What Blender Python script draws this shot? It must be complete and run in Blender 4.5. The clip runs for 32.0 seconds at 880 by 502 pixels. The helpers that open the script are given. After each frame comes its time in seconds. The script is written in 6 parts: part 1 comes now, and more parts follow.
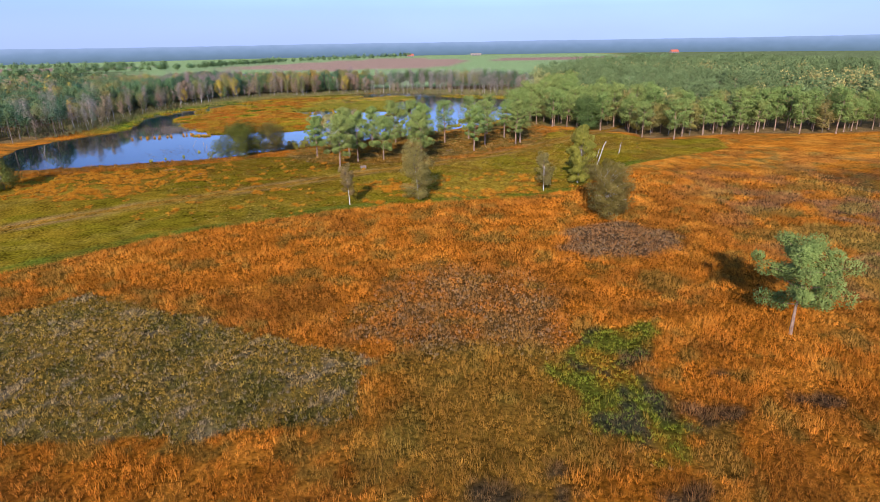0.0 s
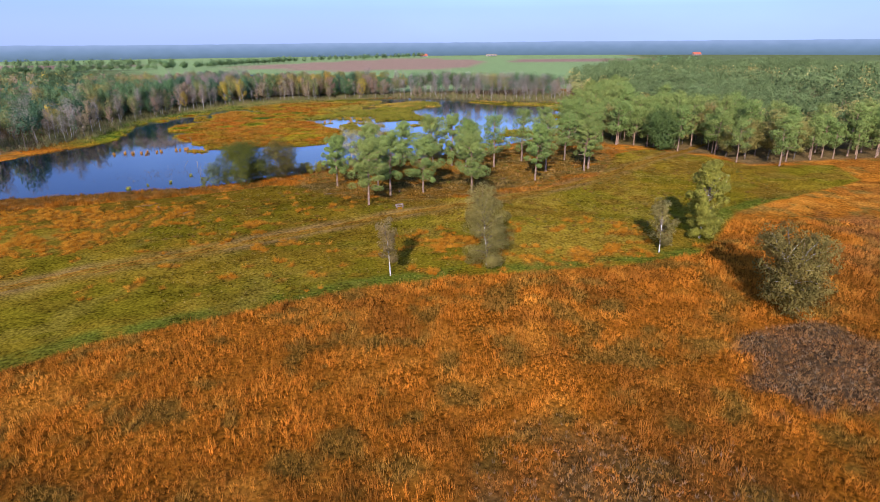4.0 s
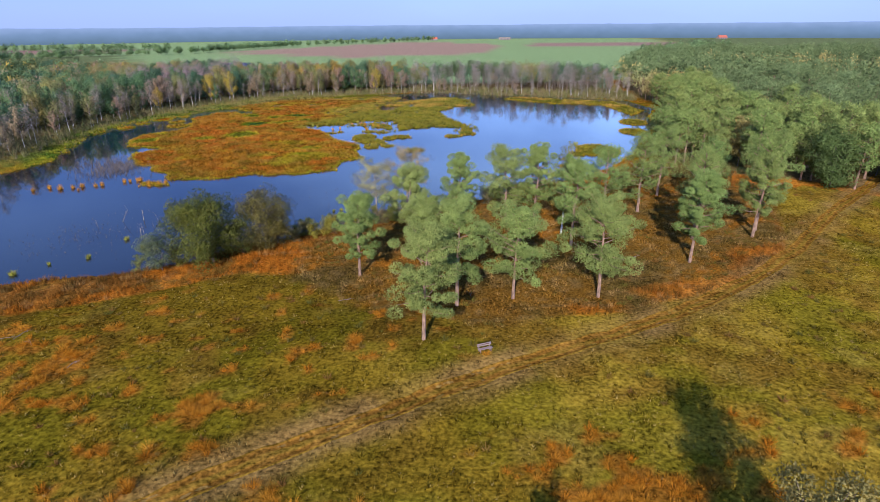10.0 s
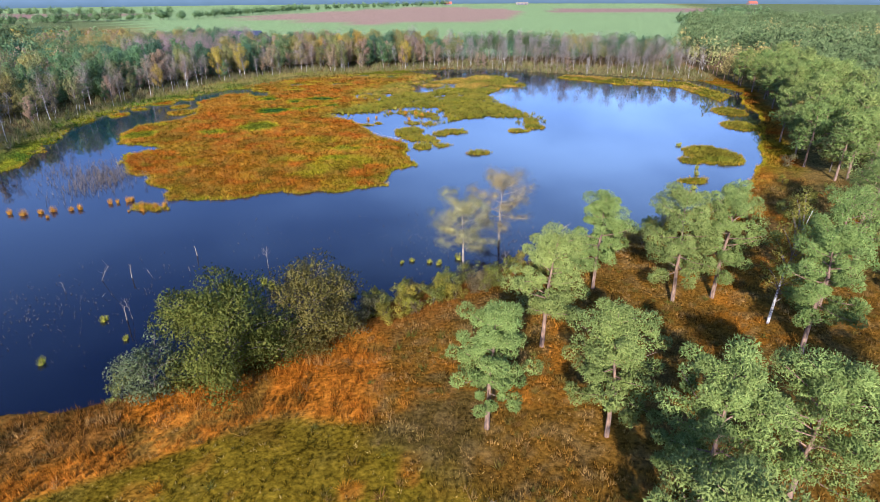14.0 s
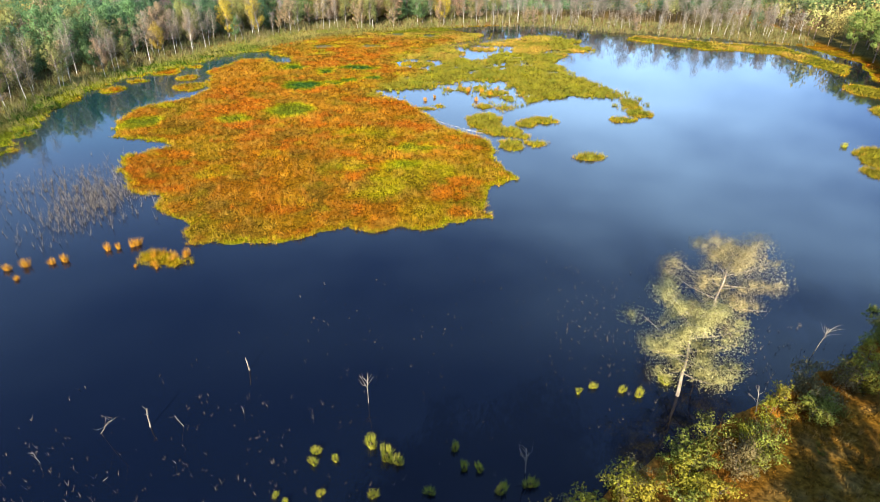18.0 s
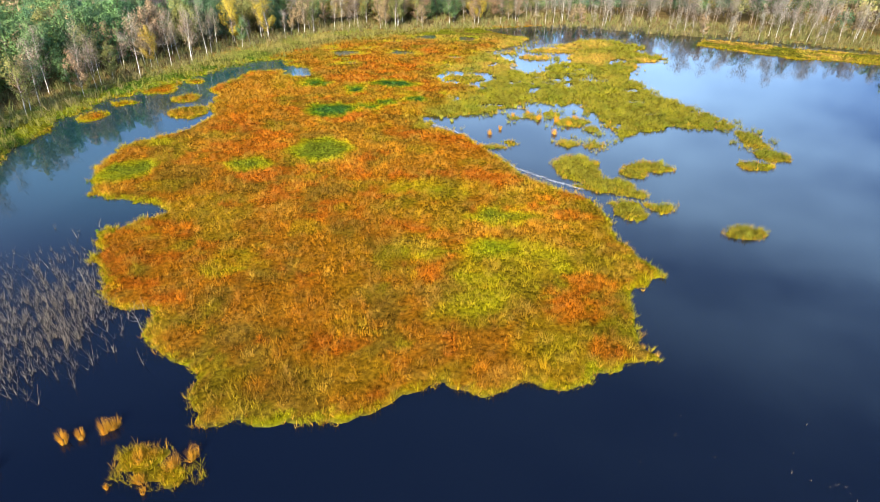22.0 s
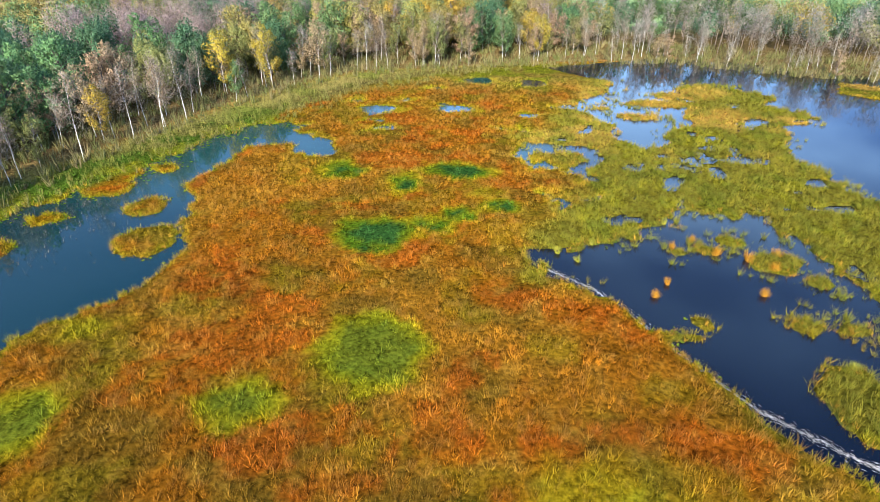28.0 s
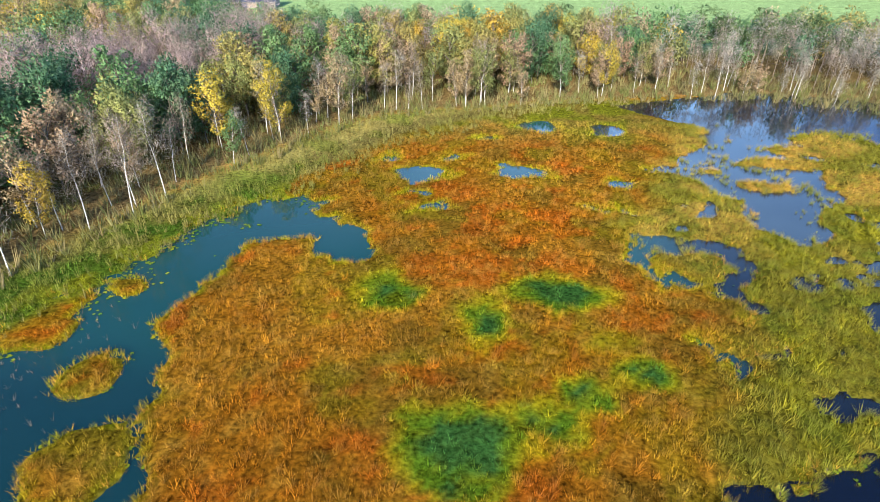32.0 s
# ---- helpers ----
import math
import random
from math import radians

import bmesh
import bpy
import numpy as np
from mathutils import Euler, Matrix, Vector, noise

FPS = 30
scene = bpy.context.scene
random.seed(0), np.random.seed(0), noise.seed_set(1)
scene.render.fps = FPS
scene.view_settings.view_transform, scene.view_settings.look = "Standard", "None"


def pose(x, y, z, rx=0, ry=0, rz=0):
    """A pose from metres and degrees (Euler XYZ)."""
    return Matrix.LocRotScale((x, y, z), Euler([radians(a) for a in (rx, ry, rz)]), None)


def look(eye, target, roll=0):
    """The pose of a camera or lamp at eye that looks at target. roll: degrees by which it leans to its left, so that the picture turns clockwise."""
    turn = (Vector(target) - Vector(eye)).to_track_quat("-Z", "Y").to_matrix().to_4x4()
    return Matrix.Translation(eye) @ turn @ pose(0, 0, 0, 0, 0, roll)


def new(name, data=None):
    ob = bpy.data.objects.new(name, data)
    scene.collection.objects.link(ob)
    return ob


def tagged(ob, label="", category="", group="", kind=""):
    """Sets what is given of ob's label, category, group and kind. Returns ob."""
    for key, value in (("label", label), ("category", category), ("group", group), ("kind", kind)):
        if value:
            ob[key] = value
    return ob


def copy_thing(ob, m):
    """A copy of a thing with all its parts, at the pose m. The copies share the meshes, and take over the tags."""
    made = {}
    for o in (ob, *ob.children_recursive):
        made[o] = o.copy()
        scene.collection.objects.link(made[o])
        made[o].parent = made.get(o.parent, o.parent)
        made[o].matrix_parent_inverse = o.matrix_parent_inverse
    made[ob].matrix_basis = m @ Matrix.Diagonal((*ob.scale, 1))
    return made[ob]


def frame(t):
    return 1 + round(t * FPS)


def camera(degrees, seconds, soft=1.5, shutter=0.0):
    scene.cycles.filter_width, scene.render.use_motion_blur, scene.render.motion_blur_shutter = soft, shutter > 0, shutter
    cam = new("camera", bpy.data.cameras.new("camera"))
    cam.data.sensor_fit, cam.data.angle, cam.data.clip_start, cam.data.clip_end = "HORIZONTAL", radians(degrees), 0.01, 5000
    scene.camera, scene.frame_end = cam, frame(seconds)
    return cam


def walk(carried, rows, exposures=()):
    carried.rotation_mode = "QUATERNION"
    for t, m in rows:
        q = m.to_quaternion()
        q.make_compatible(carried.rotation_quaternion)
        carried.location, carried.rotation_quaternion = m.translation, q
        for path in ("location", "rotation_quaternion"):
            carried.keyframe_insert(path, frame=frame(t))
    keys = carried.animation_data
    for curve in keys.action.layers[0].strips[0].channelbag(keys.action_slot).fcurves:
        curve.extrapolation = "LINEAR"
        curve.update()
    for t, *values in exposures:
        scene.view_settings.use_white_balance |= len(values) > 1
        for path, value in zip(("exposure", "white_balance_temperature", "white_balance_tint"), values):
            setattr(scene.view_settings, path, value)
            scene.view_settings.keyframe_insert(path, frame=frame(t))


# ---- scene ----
cam = camera(74.8, 32.0, soft=0.8)
METRES, EYE = 267.86, 29.3
ROWS = [
    (0.0, 0.0, 0.0, 0.0, -0.33, -19.91, 0.91),
    (0.5, -0.0036, 0.0167, -0.0, -0.21, -19.9, 0.85),
    (1.0, -0.0074, 0.0331, 0.0, -0.06, -19.89, 0.79),
    (1.5, -0.0118, 0.0495, -0.0, 0.09, -19.89, 0.72),
    (2.0, -0.0164, 0.0658, -0.0, 0.2, -19.89, 0.66),
    (2.5, -0.0209, 0.0821, 0.0001, 0.33, -19.89, 0.6),
    (3.0, -0.0256, 0.0985, 0.0003, 0.44, -19.89, 0.53),
    (3.5, -0.0303, 0.1149, 0.0003, 0.54, -19.88, 0.46),
    (5.5, -0.0459, 0.1803, 0.0013, 0.88, -19.99, 0.42),
    (6.0, -0.0491, 0.197, 0.0014, 0.95, -20.0, 0.41),
    (6.5, -0.052, 0.2137, 0.0015, 0.99, -20.08, 0.44),
    (7.0, -0.0551, 0.2307, 0.0016, 0.99, -20.3, 0.44),
    (7.5, -0.058, 0.2478, 0.0018, 1.0, -20.51, 0.52),
    (8.0, -0.0611, 0.2648, 0.002, 1.0, -20.7, 0.52),
    (8.5, -0.0647, 0.2817, 0.0022, 1.0, -20.9, 0.51),
    (9.0, -0.0688, 0.2984, 0.0023, 1.03, -21.11, 0.5),
    (9.5, -0.0733, 0.3148, 0.0025, 1.09, -21.28, 0.49),
    (10.0, -0.0784, 0.3309, 0.0027, 1.13, -21.43, 0.45),
    (10.5, -0.0839, 0.3467, 0.0031, 1.18, -21.65, 0.41),
    (11.0, -0.0898, 0.3623, 0.0033, 1.25, -22.05, 0.36),
    (11.5, -0.096, 0.3777, 0.0035, 1.38, -22.43, 0.33),
    (12.0, -0.1023, 0.3929, 0.0035, 1.54, -22.85, 0.3),
    (12.5, -0.1088, 0.4078, 0.0037, 1.68, -23.38, 0.27),
    (13.0, -0.1156, 0.4226, 0.0038, 1.76, -23.85, 0.24),
    (13.5, -0.1227, 0.4369, 0.0043, 1.82, -24.21, 0.21),
    (14.0, -0.1298, 0.4509, 0.0047, 1.85, -24.52, 0.21),
    (14.5, -0.1372, 0.4648, 0.0049, 1.88, -24.9, 0.18),
    (16.5, -0.1702, 0.5223, 0.007, 1.9, -28.39, -0.15),
    (17.0, -0.1776, 0.5357, 0.007, 1.88, -28.92, -0.19),
    (17.5, -0.1846, 0.5489, 0.007, 1.89, -29.33, -0.22),
    (18.0, -0.1915, 0.562, 0.0069, 1.88, -29.46, -0.28),
    (18.5, -0.1981, 0.5748, 0.0069, 1.86, -29.49, -0.31),
    (19.0, -0.2044, 0.5876, 0.0069, 1.86, -29.5, -0.36),
    (19.5, -0.2105, 0.6004, 0.0066, 1.82, -29.54, -0.4),
    (20.0, -0.2164, 0.6132, 0.0064, 1.79, -29.81, -0.43),
    (20.5, -0.2219, 0.6262, 0.0062, 1.79, -30.1, -0.43),
    (21.0, -0.2275, 0.6393, 0.0061, 1.77, -30.37, -0.47),
    (21.5, -0.2327, 0.6527, 0.0059, 1.75, -30.56, -0.5),
    (22.0, -0.2376, 0.6661, 0.0059, 1.7, -30.58, -0.53),
    (22.5, -0.2422, 0.6797, 0.0058, 1.71, -30.59, -0.54),
    (23.0, -0.2469, 0.6935, 0.0056, 1.67, -30.6, -0.57),
    (23.5, -0.2513, 0.7074, 0.0057, 1.68, -30.58, -0.57),
    (24.0, -0.2557, 0.7214, 0.0056, 1.68, -30.54, -0.58),
    (24.5, -0.2598, 0.7354, 0.0056, 1.67, -30.49, -0.58),
    (25.0, -0.2638, 0.7492, 0.0055, 1.66, -30.45, -0.55),
    (25.5, -0.2676, 0.7631, 0.0055, 1.67, -30.42, -0.54),
    (27.5, -0.2834, 0.8184, 0.0053, 1.67, -30.21, -0.44),
    (28.0, -0.2881, 0.8321, 0.0052, 1.65, -30.15, -0.49),
    (28.5, -0.2927, 0.8458, 0.0053, 1.67, -30.1, -0.54),
    (29.0, -0.2974, 0.8594, 0.0052, 1.69, -30.06, -0.57),
    (29.5, -0.3022, 0.873, 0.0052, 1.71, -30.02, -0.61),
    (30.0, -0.3071, 0.8865, 0.0052, 1.69, -29.98, -0.65),
    (30.5, -0.3117, 0.9, 0.0052, 1.68, -29.96, -0.68),
    (31.0, -0.316, 0.9135, 0.0052, 1.66, -29.93, -0.68),
    (31.5, -0.32, 0.927, 0.0052, 1.67, -29.9, -0.67),
    (32.0, -0.3237, 0.9407, 0.0052, 1.65, -29.88, -0.67),
]
walk(cam, [(t, pose(0, 0, EYE) @ pose(METRES * x, METRES * y, METRES * z, 90 + pitch, roll, yaw)) for t, x, y, z, yaw, pitch, roll in ROWS],
     exposures=[(0.0, 0.78, 6250, 24), (6.0, 0.68, 6100, 25), (9.0, 0.64, 6000, 25), (12.0, 0.82, 5900, 25), (14.5, 1.18, 5950, 21), (17.0, 1.62, 7250, 8), (21.0, 1.7, 7600, 7), (25.0, 1.64, 6600, 8), (28.0, 1.54, 6550, 7), (32.0, 1.48, 6600, 6)])

# ---- light ----
SUN_EL, SUN_DIR = 25.0, Vector((-0.17, -1.0, 0.0)).normalized()
world = bpy.data.worlds.new("sky")
scene.world = world
world.use_nodes = True
wn, wl = world.node_tree.nodes, world.node_tree.links
wn.clear()
w_out = wn.new("ShaderNodeOutputWorld")
w_bg = wn.new("ShaderNodeBackground")
w_sky = wn.new("ShaderNodeTexSky")
w_sky.sky_type, w_sky.sun_disc = "NISHITA", False
w_sky.sun_elevation = radians(SUN_EL)
w_sky.sun_rotation = math.atan2(SUN_DIR.x, SUN_DIR.y)
w_sky.air_density, w_sky.dust_density, w_sky.ozone_density = 1.0, 0.3, 3.0
w_bg.inputs["Strength"].default_value = 0.085
w_geo = wn.new("ShaderNodeTexCoord")
w_map = wn.new("ShaderNodeMapping")
w_map.inputs["Scale"].default_value = (2.2, 2.2, 6.0)
w_noise = wn.new("ShaderNodeTexNoise")
w_noise.inputs["Scale"].default_value, w_noise.inputs["Detail"].default_value = 1.1, 5.0
w_ramp = wn.new("ShaderNodeMapRange")
w_ramp.inputs["From Min"].default_value, w_ramp.inputs["From Max"].default_value = 0.26, 0.62
w_ramp.inputs["To Max"].default_value = 0.92
w_mix = wn.new("ShaderNodeMixRGB")
w_mix.inputs["Color2"].default_value = (14.6, 19.0, 19.2, 1)
wl.new(w_geo.outputs["Generated"], w_map.inputs["Vector"])
wl.new(w_map.outputs["Vector"], w_noise.inputs["Vector"])
wl.new(w_noise.outputs["Fac"], w_ramp.inputs["Value"])
w_sep, w_low, w_mul = wn.new("ShaderNodeSeparateXYZ"), wn.new("ShaderNodeValToRGB"), wn.new("ShaderNodeMath")
w_low.color_ramp.elements[0].position, w_low.color_ramp.elements[0].color = 0.05, (0.10, 0.10, 0.10, 1)
w_low.color_ramp.elements[1].position, w_low.color_ramp.elements[1].color = 0.66, (0.10, 0.10, 0.10, 1)
for at_z, veil in ((0.13, 1.0), (0.26, 1.0), (0.40, 0.75), (0.52, 0.42)):
    w_low.color_ramp.elements.new(at_z).color = (veil, veil, veil, 1)
w_mul.operation = "MULTIPLY"
wl.new(w_geo.outputs["Generated"], w_sep.inputs["Vector"])
wl.new(w_sep.outputs["Z"], w_low.inputs["Fac"])
wl.new(w_ramp.outputs["Result"], w_mul.inputs[0])
wl.new(w_low.outputs["Color"], w_mul.inputs[1])
w_az, w_mul2 = wn.new("ShaderNodeMapRange"), wn.new("ShaderNodeMath")
w_az.inputs["From Min"].default_value, w_az.inputs["From Max"].default_value = -0.40, 0.22
w_az.inputs["To Min"].default_value, w_az.inputs["To Max"].default_value = 0.27, 1.0
w_mul2.operation = "MULTIPLY"
wl.new(w_sep.outputs["X"], w_az.inputs["Value"])
wl.new(w_mul.outputs[0], w_mul2.inputs[0])
wl.new(w_az.outputs["Result"], w_mul2.inputs[1])
wl.new(w_mul2.outputs[0], w_mix.inputs["Fac"])
w_hz, w_hr = wn.new("ShaderNodeMixRGB"), wn.new("ShaderNodeMapRange")
w_hr.inputs["From Min"].default_value, w_hr.inputs["From Max"].default_value = 0.0, 0.15
w_hr.inputs["To Min"].default_value, w_hr.inputs["To Max"].default_value = 0.85, 0.0
w_hz.inputs["Color2"].default_value = (6.0, 6.3, 6.3, 1)
wl.new(w_sep.outputs["Z"], w_hr.inputs["Value"])
wl.new(w_hr.outputs["Result"], w_hz.inputs["Fac"])
wl.new(w_sky.outputs["Color"], w_hz.inputs["Color1"])
wl.new(w_hz.outputs["Color"], w_mix.inputs["Color1"])
w_tint = wn.new("ShaderNodeMixRGB")
w_tint.blend_type = "MULTIPLY"
w_tint.inputs["Fac"].default_value, w_tint.inputs["Color2"].default_value = 1.0, (0.50, 0.67, 1.12, 1)
wl.new(w_mix.outputs["Color"], w_tint.inputs["Color1"])
wl.new(w_tint.outputs["Color"], w_bg.inputs["Color"])
wl.new(w_bg.outputs["Background"], w_out.inputs["Surface"])
sun_data = bpy.data.lights.new("sun", "SUN")
sun_data.energy, sun_data.angle, sun_data.color = 5.0, radians(0.6), (1.0, 0.93, 0.80)
sun = new("sun", sun_data)
to_sun = SUN_DIR * math.cos(radians(SUN_EL)) + Vector((0, 0, math.sin(radians(SUN_EL))))
sun.matrix_world = look(to_sun * 200, (0, 0, 0))

RNG = np.random.default_rng(7)


# ---- numeric helpers ----
def vnoise(x, y, size, seed=0):
    """Smooth value noise from 0 to 1, one cell being size metres."""
    x, y = np.asarray(x) / size + 1000.0, np.asarray(y) / size + 1000.0
    xi, yi = np.floor(x).astype(np.int64), np.floor(y).astype(np.int64)
    fx, fy = x - xi, y - yi
    fx, fy = fx * fx * (3 - 2 * fx), fy * fy * (3 - 2 * fy)

    def h(a, b):
        n = (a * 374761393 + b * 668265263 + seed * 974634777) & 0xFFFFFFFF
        n = ((n ^ (n >> 13)) * 1274126177) & 0xFFFFFFFF
        return ((n ^ (n >> 16)) & 0xFFFF) / 65535.0
    return (h(xi, yi) * (1 - fx) + h(xi + 1, yi) * fx) * (1 - fy) + (h(xi, yi + 1) * (1 - fx) + h(xi + 1, yi + 1) * fx) * fy


def fbm(x, y, size, seed=0, octaves=3):
    out, amp, tot = 0.0, 1.0, 0.0
    for o in range(octaves):
        out = out + amp * vnoise(x, y, size / 2 ** o, seed + 17 * o)
        tot, amp = tot + amp, amp * 0.55
    return out / tot


def sdist(poly, x, y):
    """Signed distance to a closed outline, positive inside."""
    p = np.asarray(poly, float)
    q = np.roll(p, -1, 0)
    d = np.full(np.shape(x), 1e9)
    inside = np.zeros(np.shape(x), bool)
    for (ax, ay), (bx, by) in zip(p, q):
        ex, ey = bx - ax, by - ay
        t = np.clip(((x - ax) * ex + (y - ay) * ey) / (ex * ex + ey * ey + 1e-9), 0, 1)
        d = np.minimum(d, (x - ax - t * ex) ** 2 + (y - ay - t * ey) ** 2)
        if abs(ey) > 1e-9:
            inside ^= ((ay > y) != (by > y)) & (x < ex * (y - ay) / ey + ax)
    d = np.sqrt(d)
    return np.where(inside, d, -d)


def linedist(pts, x, y):
    d = np.full(np.shape(x), 1e9)
    for (ax, ay), (bx, by) in zip(pts[:-1], pts[1:]):
        ex, ey = bx - ax, by - ay
        t = np.clip(((x - ax) * ex + (y - ay) * ey) / (ex * ex + ey * ey), 0, 1)
        d = np.minimum(d, (x - ax - t * ex) ** 2 + (y - ay - t * ey) ** 2)
    return np.sqrt(d)


def blobs(items, x, y):
    """Signed distance, positive inside, to the nearest of some ovals (x, y, rx, ry)."""
    d = np.full(np.shape(x), -1e9)
    for cx, cy, rx, ry in items:
        k = np.sqrt(((x - cx) / rx) ** 2 + ((y - cy) / ry) ** 2)
        d = np.maximum(d, (1 - k) * min(rx, ry))
    return d


def smooth(a, b, v):
    t = np.clip((v - a) / (b - a), 0, 1)
    return t * t * (3 - 2 * t)


def mesh_np(name, verts, faces, mat, cols=None, smooth_shade=False, puff=None):
    """A mesh from arrays: faces n x 3 or n x 4; cols a colour for each vertex."""
    me = bpy.data.meshes.new(name)
    verts, faces = np.asarray(verts, np.float32), np.asarray(faces, np.int32)
    k = faces.shape[1]
    me.vertices.add(len(verts))
    me.vertices.foreach_set("co", verts.ravel())
    me.loops.add(faces.size)
    me.loops.foreach_set("vertex_index", faces.ravel())
    me.polygons.add(len(faces))
    me.polygons.foreach_set("loop_start", np.arange(0, faces.size, k, dtype=np.int32))
    me.polygons.foreach_set("use_smooth", np.full(len(faces), smooth_shade))
    if cols is not None:
        at = me.attributes.new("tone", "FLOAT_COLOR", "POINT")
        c4 = np.ones((len(verts), 4), np.float32)
        c4[:, :3] = cols
        at.data.foreach_set("color", c4.ravel())
    if puff is not None:
        at = me.attributes.new("puff", "FLOAT_VECTOR", "POINT")
        at.data.foreach_set("vector", np.asarray(puff, np.float32).ravel())
    me.update(calc_edges=True)
    me.materials.append(mat)
    return me


# ---- plan: outlines in metres ----
LAKE = [(-108, 146), (-92, 149.5), (-73, 154.2), (-63, 157.5), (-57, 161), (-52, 167), (-46, 170.5), (-40, 176), (-34, 179.5), (-29, 182.5),
        (-23.5, 186), (-17.5, 189.5), (-11, 194), (-6, 197), (0.7, 203), (9, 210), (16, 218), (25, 233), (32, 248), (39, 263), (45, 278),
        (47, 292), (55, 312), (52, 336), (32, 350), (10, 362), (-8, 371), (-25, 376), (-45, 368), (-70, 358), (-92, 342), (-105, 322),
        (-115, 309), (-121, 297), (-128, 286), (-131, 272), (-128, 255), (-124, 240), (-120, 228), (-119, 218), (-128, 200), (-131, 180), (-124, 160)]
MARSH_W = [(-80, 206), (-82.8, 208.5), (-83.1, 211), (-89, 214.7), (-90, 219), (-94.3, 220.5), (-99, 226), (-102.8, 232.5), (-97.6, 237.7),
           (-98, 240), (-108.7, 242.6), (-112.8, 251), (-113.5, 259), (-108.5, 265), (-106, 269), (-105.5, 276), (-108, 281), (-109, 287.5),
           (-112.7, 291), (-110, 298), (-108.4, 306), (-102, 307), (-98.4, 302), (-97, 309), (-102, 313), (-105, 319), (-112, 335), (-98, 368)]
MARSH_E = [(-62, 372), (-52, 358), (-44, 350), (-30, 351), (-17.5, 345), (-13.5, 340), (-18, 335), (-12.6, 325), (-21, 320), (-25.7, 308),
           (-26, 296), (-21, 285), (-17, 277), (-17.7, 273.5), (-23, 273), (-29, 273), (-37, 268), (-39, 276), (-40, 287), (-50, 285), (-60, 279),
           (-68.5, 276), (-68, 271), (-62, 267), (-55, 252), (-46.5, 244), (-45.7, 235), (-42.9, 227), (-46.8, 224), (-48, 219), (-47, 214.3),
           (-52, 213), (-55.3, 210.7), (-58.7, 211.7), (-61, 209.3), (-65, 211.2), (-69.4, 208), (-73.7, 206.3)]
MARSH = MARSH_W + MARSH_E
OLIVE = [(-72, 272), (-66, 282), (-62, 296), (-66, 312), (-58, 330), (-50, 352), (-10, 352), (-8, 266), (-40, 262), (-58, 272)]
STRIP = [(2, 344), (12, 335), (21.5, 328), (32, 326), (39, 322), (42, 296), (49, 306), (45, 333), (27, 341), (6, 352)]
ISLETS = [(-46.5, 254, 3.2, 4.6), (-43.5, 248.5, 3.6, 2.2), (-36, 255, 3.0, 1.8), (-39, 252.5, 1.8, 1.5), (-42.5, 241.5, 1.8, 2.4), (-38.5, 242, 1.6, 1.0),
          (-40.5, 246, 1.8, 1.1), (-16.6, 268, 1.5, 3.8), (-16.5, 260.5, 2.4, 2.2), (-20.5, 256.5, 2.2, 1.6), (-30.8, 236, 2.2, 1.2), (-47, 279, 1.6, 1.0),
          (-43.8, 274.5, 2.6, 2.2), (-41, 271, 1.4, 1.0), (-50, 277, 1.0, 0.8), (-53, 276.5, 0.8, 0.7), (-46, 264, 1.3, 1.0), (-42.2, 263.5, 1.6, 1.1),
          (-57.5, 262, 1.2, 0.9), (-55, 264, 0.8, 0.7), (16, 235, 5.2, 7.2), (10, 231, 1.8, 2.2), (6, 218, 2.2, 1.6), (1.5, 210.5, 1.6, 1.3), (33, 262, 4, 5), (38, 280, 4, 6)]
ISLETS_W = [(-110.5, 276.5, 3.0, 3.4), (-114.5, 284.5, 1.8, 2.2), (-122, 290, 3.2, 2.6), (-128, 287, 2.8, 2.6), (-124, 281, 2.0, 1.5), (-123.2, 292.2, 3.2, 3.0), (-114.3, 285, 2.0, 2.6), (-117.5, 297, 1.8, 1.3), (-125.5, 273, 2.2, 2.6), (-82, 202, 2.2, 1.0), (-83.4, 203.3, 1.4, 0.8)]
PONDS = [(-77.5, 327.8, 4.4, 2.8), (-99, 306.6, 3.6, 3.8), (-103, 311, 2.6, 1.6), (-91.5, 326.8, 4.2, 2.0), (-72.2, 349, 4.0, 2.8), (-61, 348, 3.4, 3.4), (-81, 342.6, 2.6, 1.3), (-87.9, 316.2, 2.8, 1.1),
         (-92, 319.7, 1.8, 1.0), (-64.5, 324, 2.0, 1.1), (-69, 315.2, 1.8, 0.9), (-64.9, 315.8, 1.6, 0.9), (-62, 305, 6.6, 5.2), (-60.2, 298, 1.6, 3.4), (-85.6, 334.4, 2.2, 1.1),
         (-64.4, 288.5, 1.1, 2.0), (-61, 290, 1.8, 0.9), (-97.3, 333, 2.2, 1.1), (-104, 316.6, 2.6, 1.2), (-66, 300.5, 1.1, 1.2)]
BAY = [(-59.6, 329.8), (-52.7, 334), (-48.0, 341), (-44.0, 347), (-42, 360), (-22, 362), (-24, 352), (-37.0, 340.0), (-34, 330), (-34.5, 321), (-42.6, 316.5),
       (-44.7, 311), (-49.1, 307.5), (-52, 312), (-51, 319), (-54.4, 326.6)]
TAN = [(-45.3, 324.8, 3.0, 1.7), (-38.5, 333.5, 5.2, 1.9), (-31, 339.5, 5.0, 3.2), (-50, 343.5, 5.0, 1.3), (-50, 330, 1.2, 0.8), (-30, 326.5, 5, 4)]
RING = [(-62, 303.4, 3.6, 2.6)]
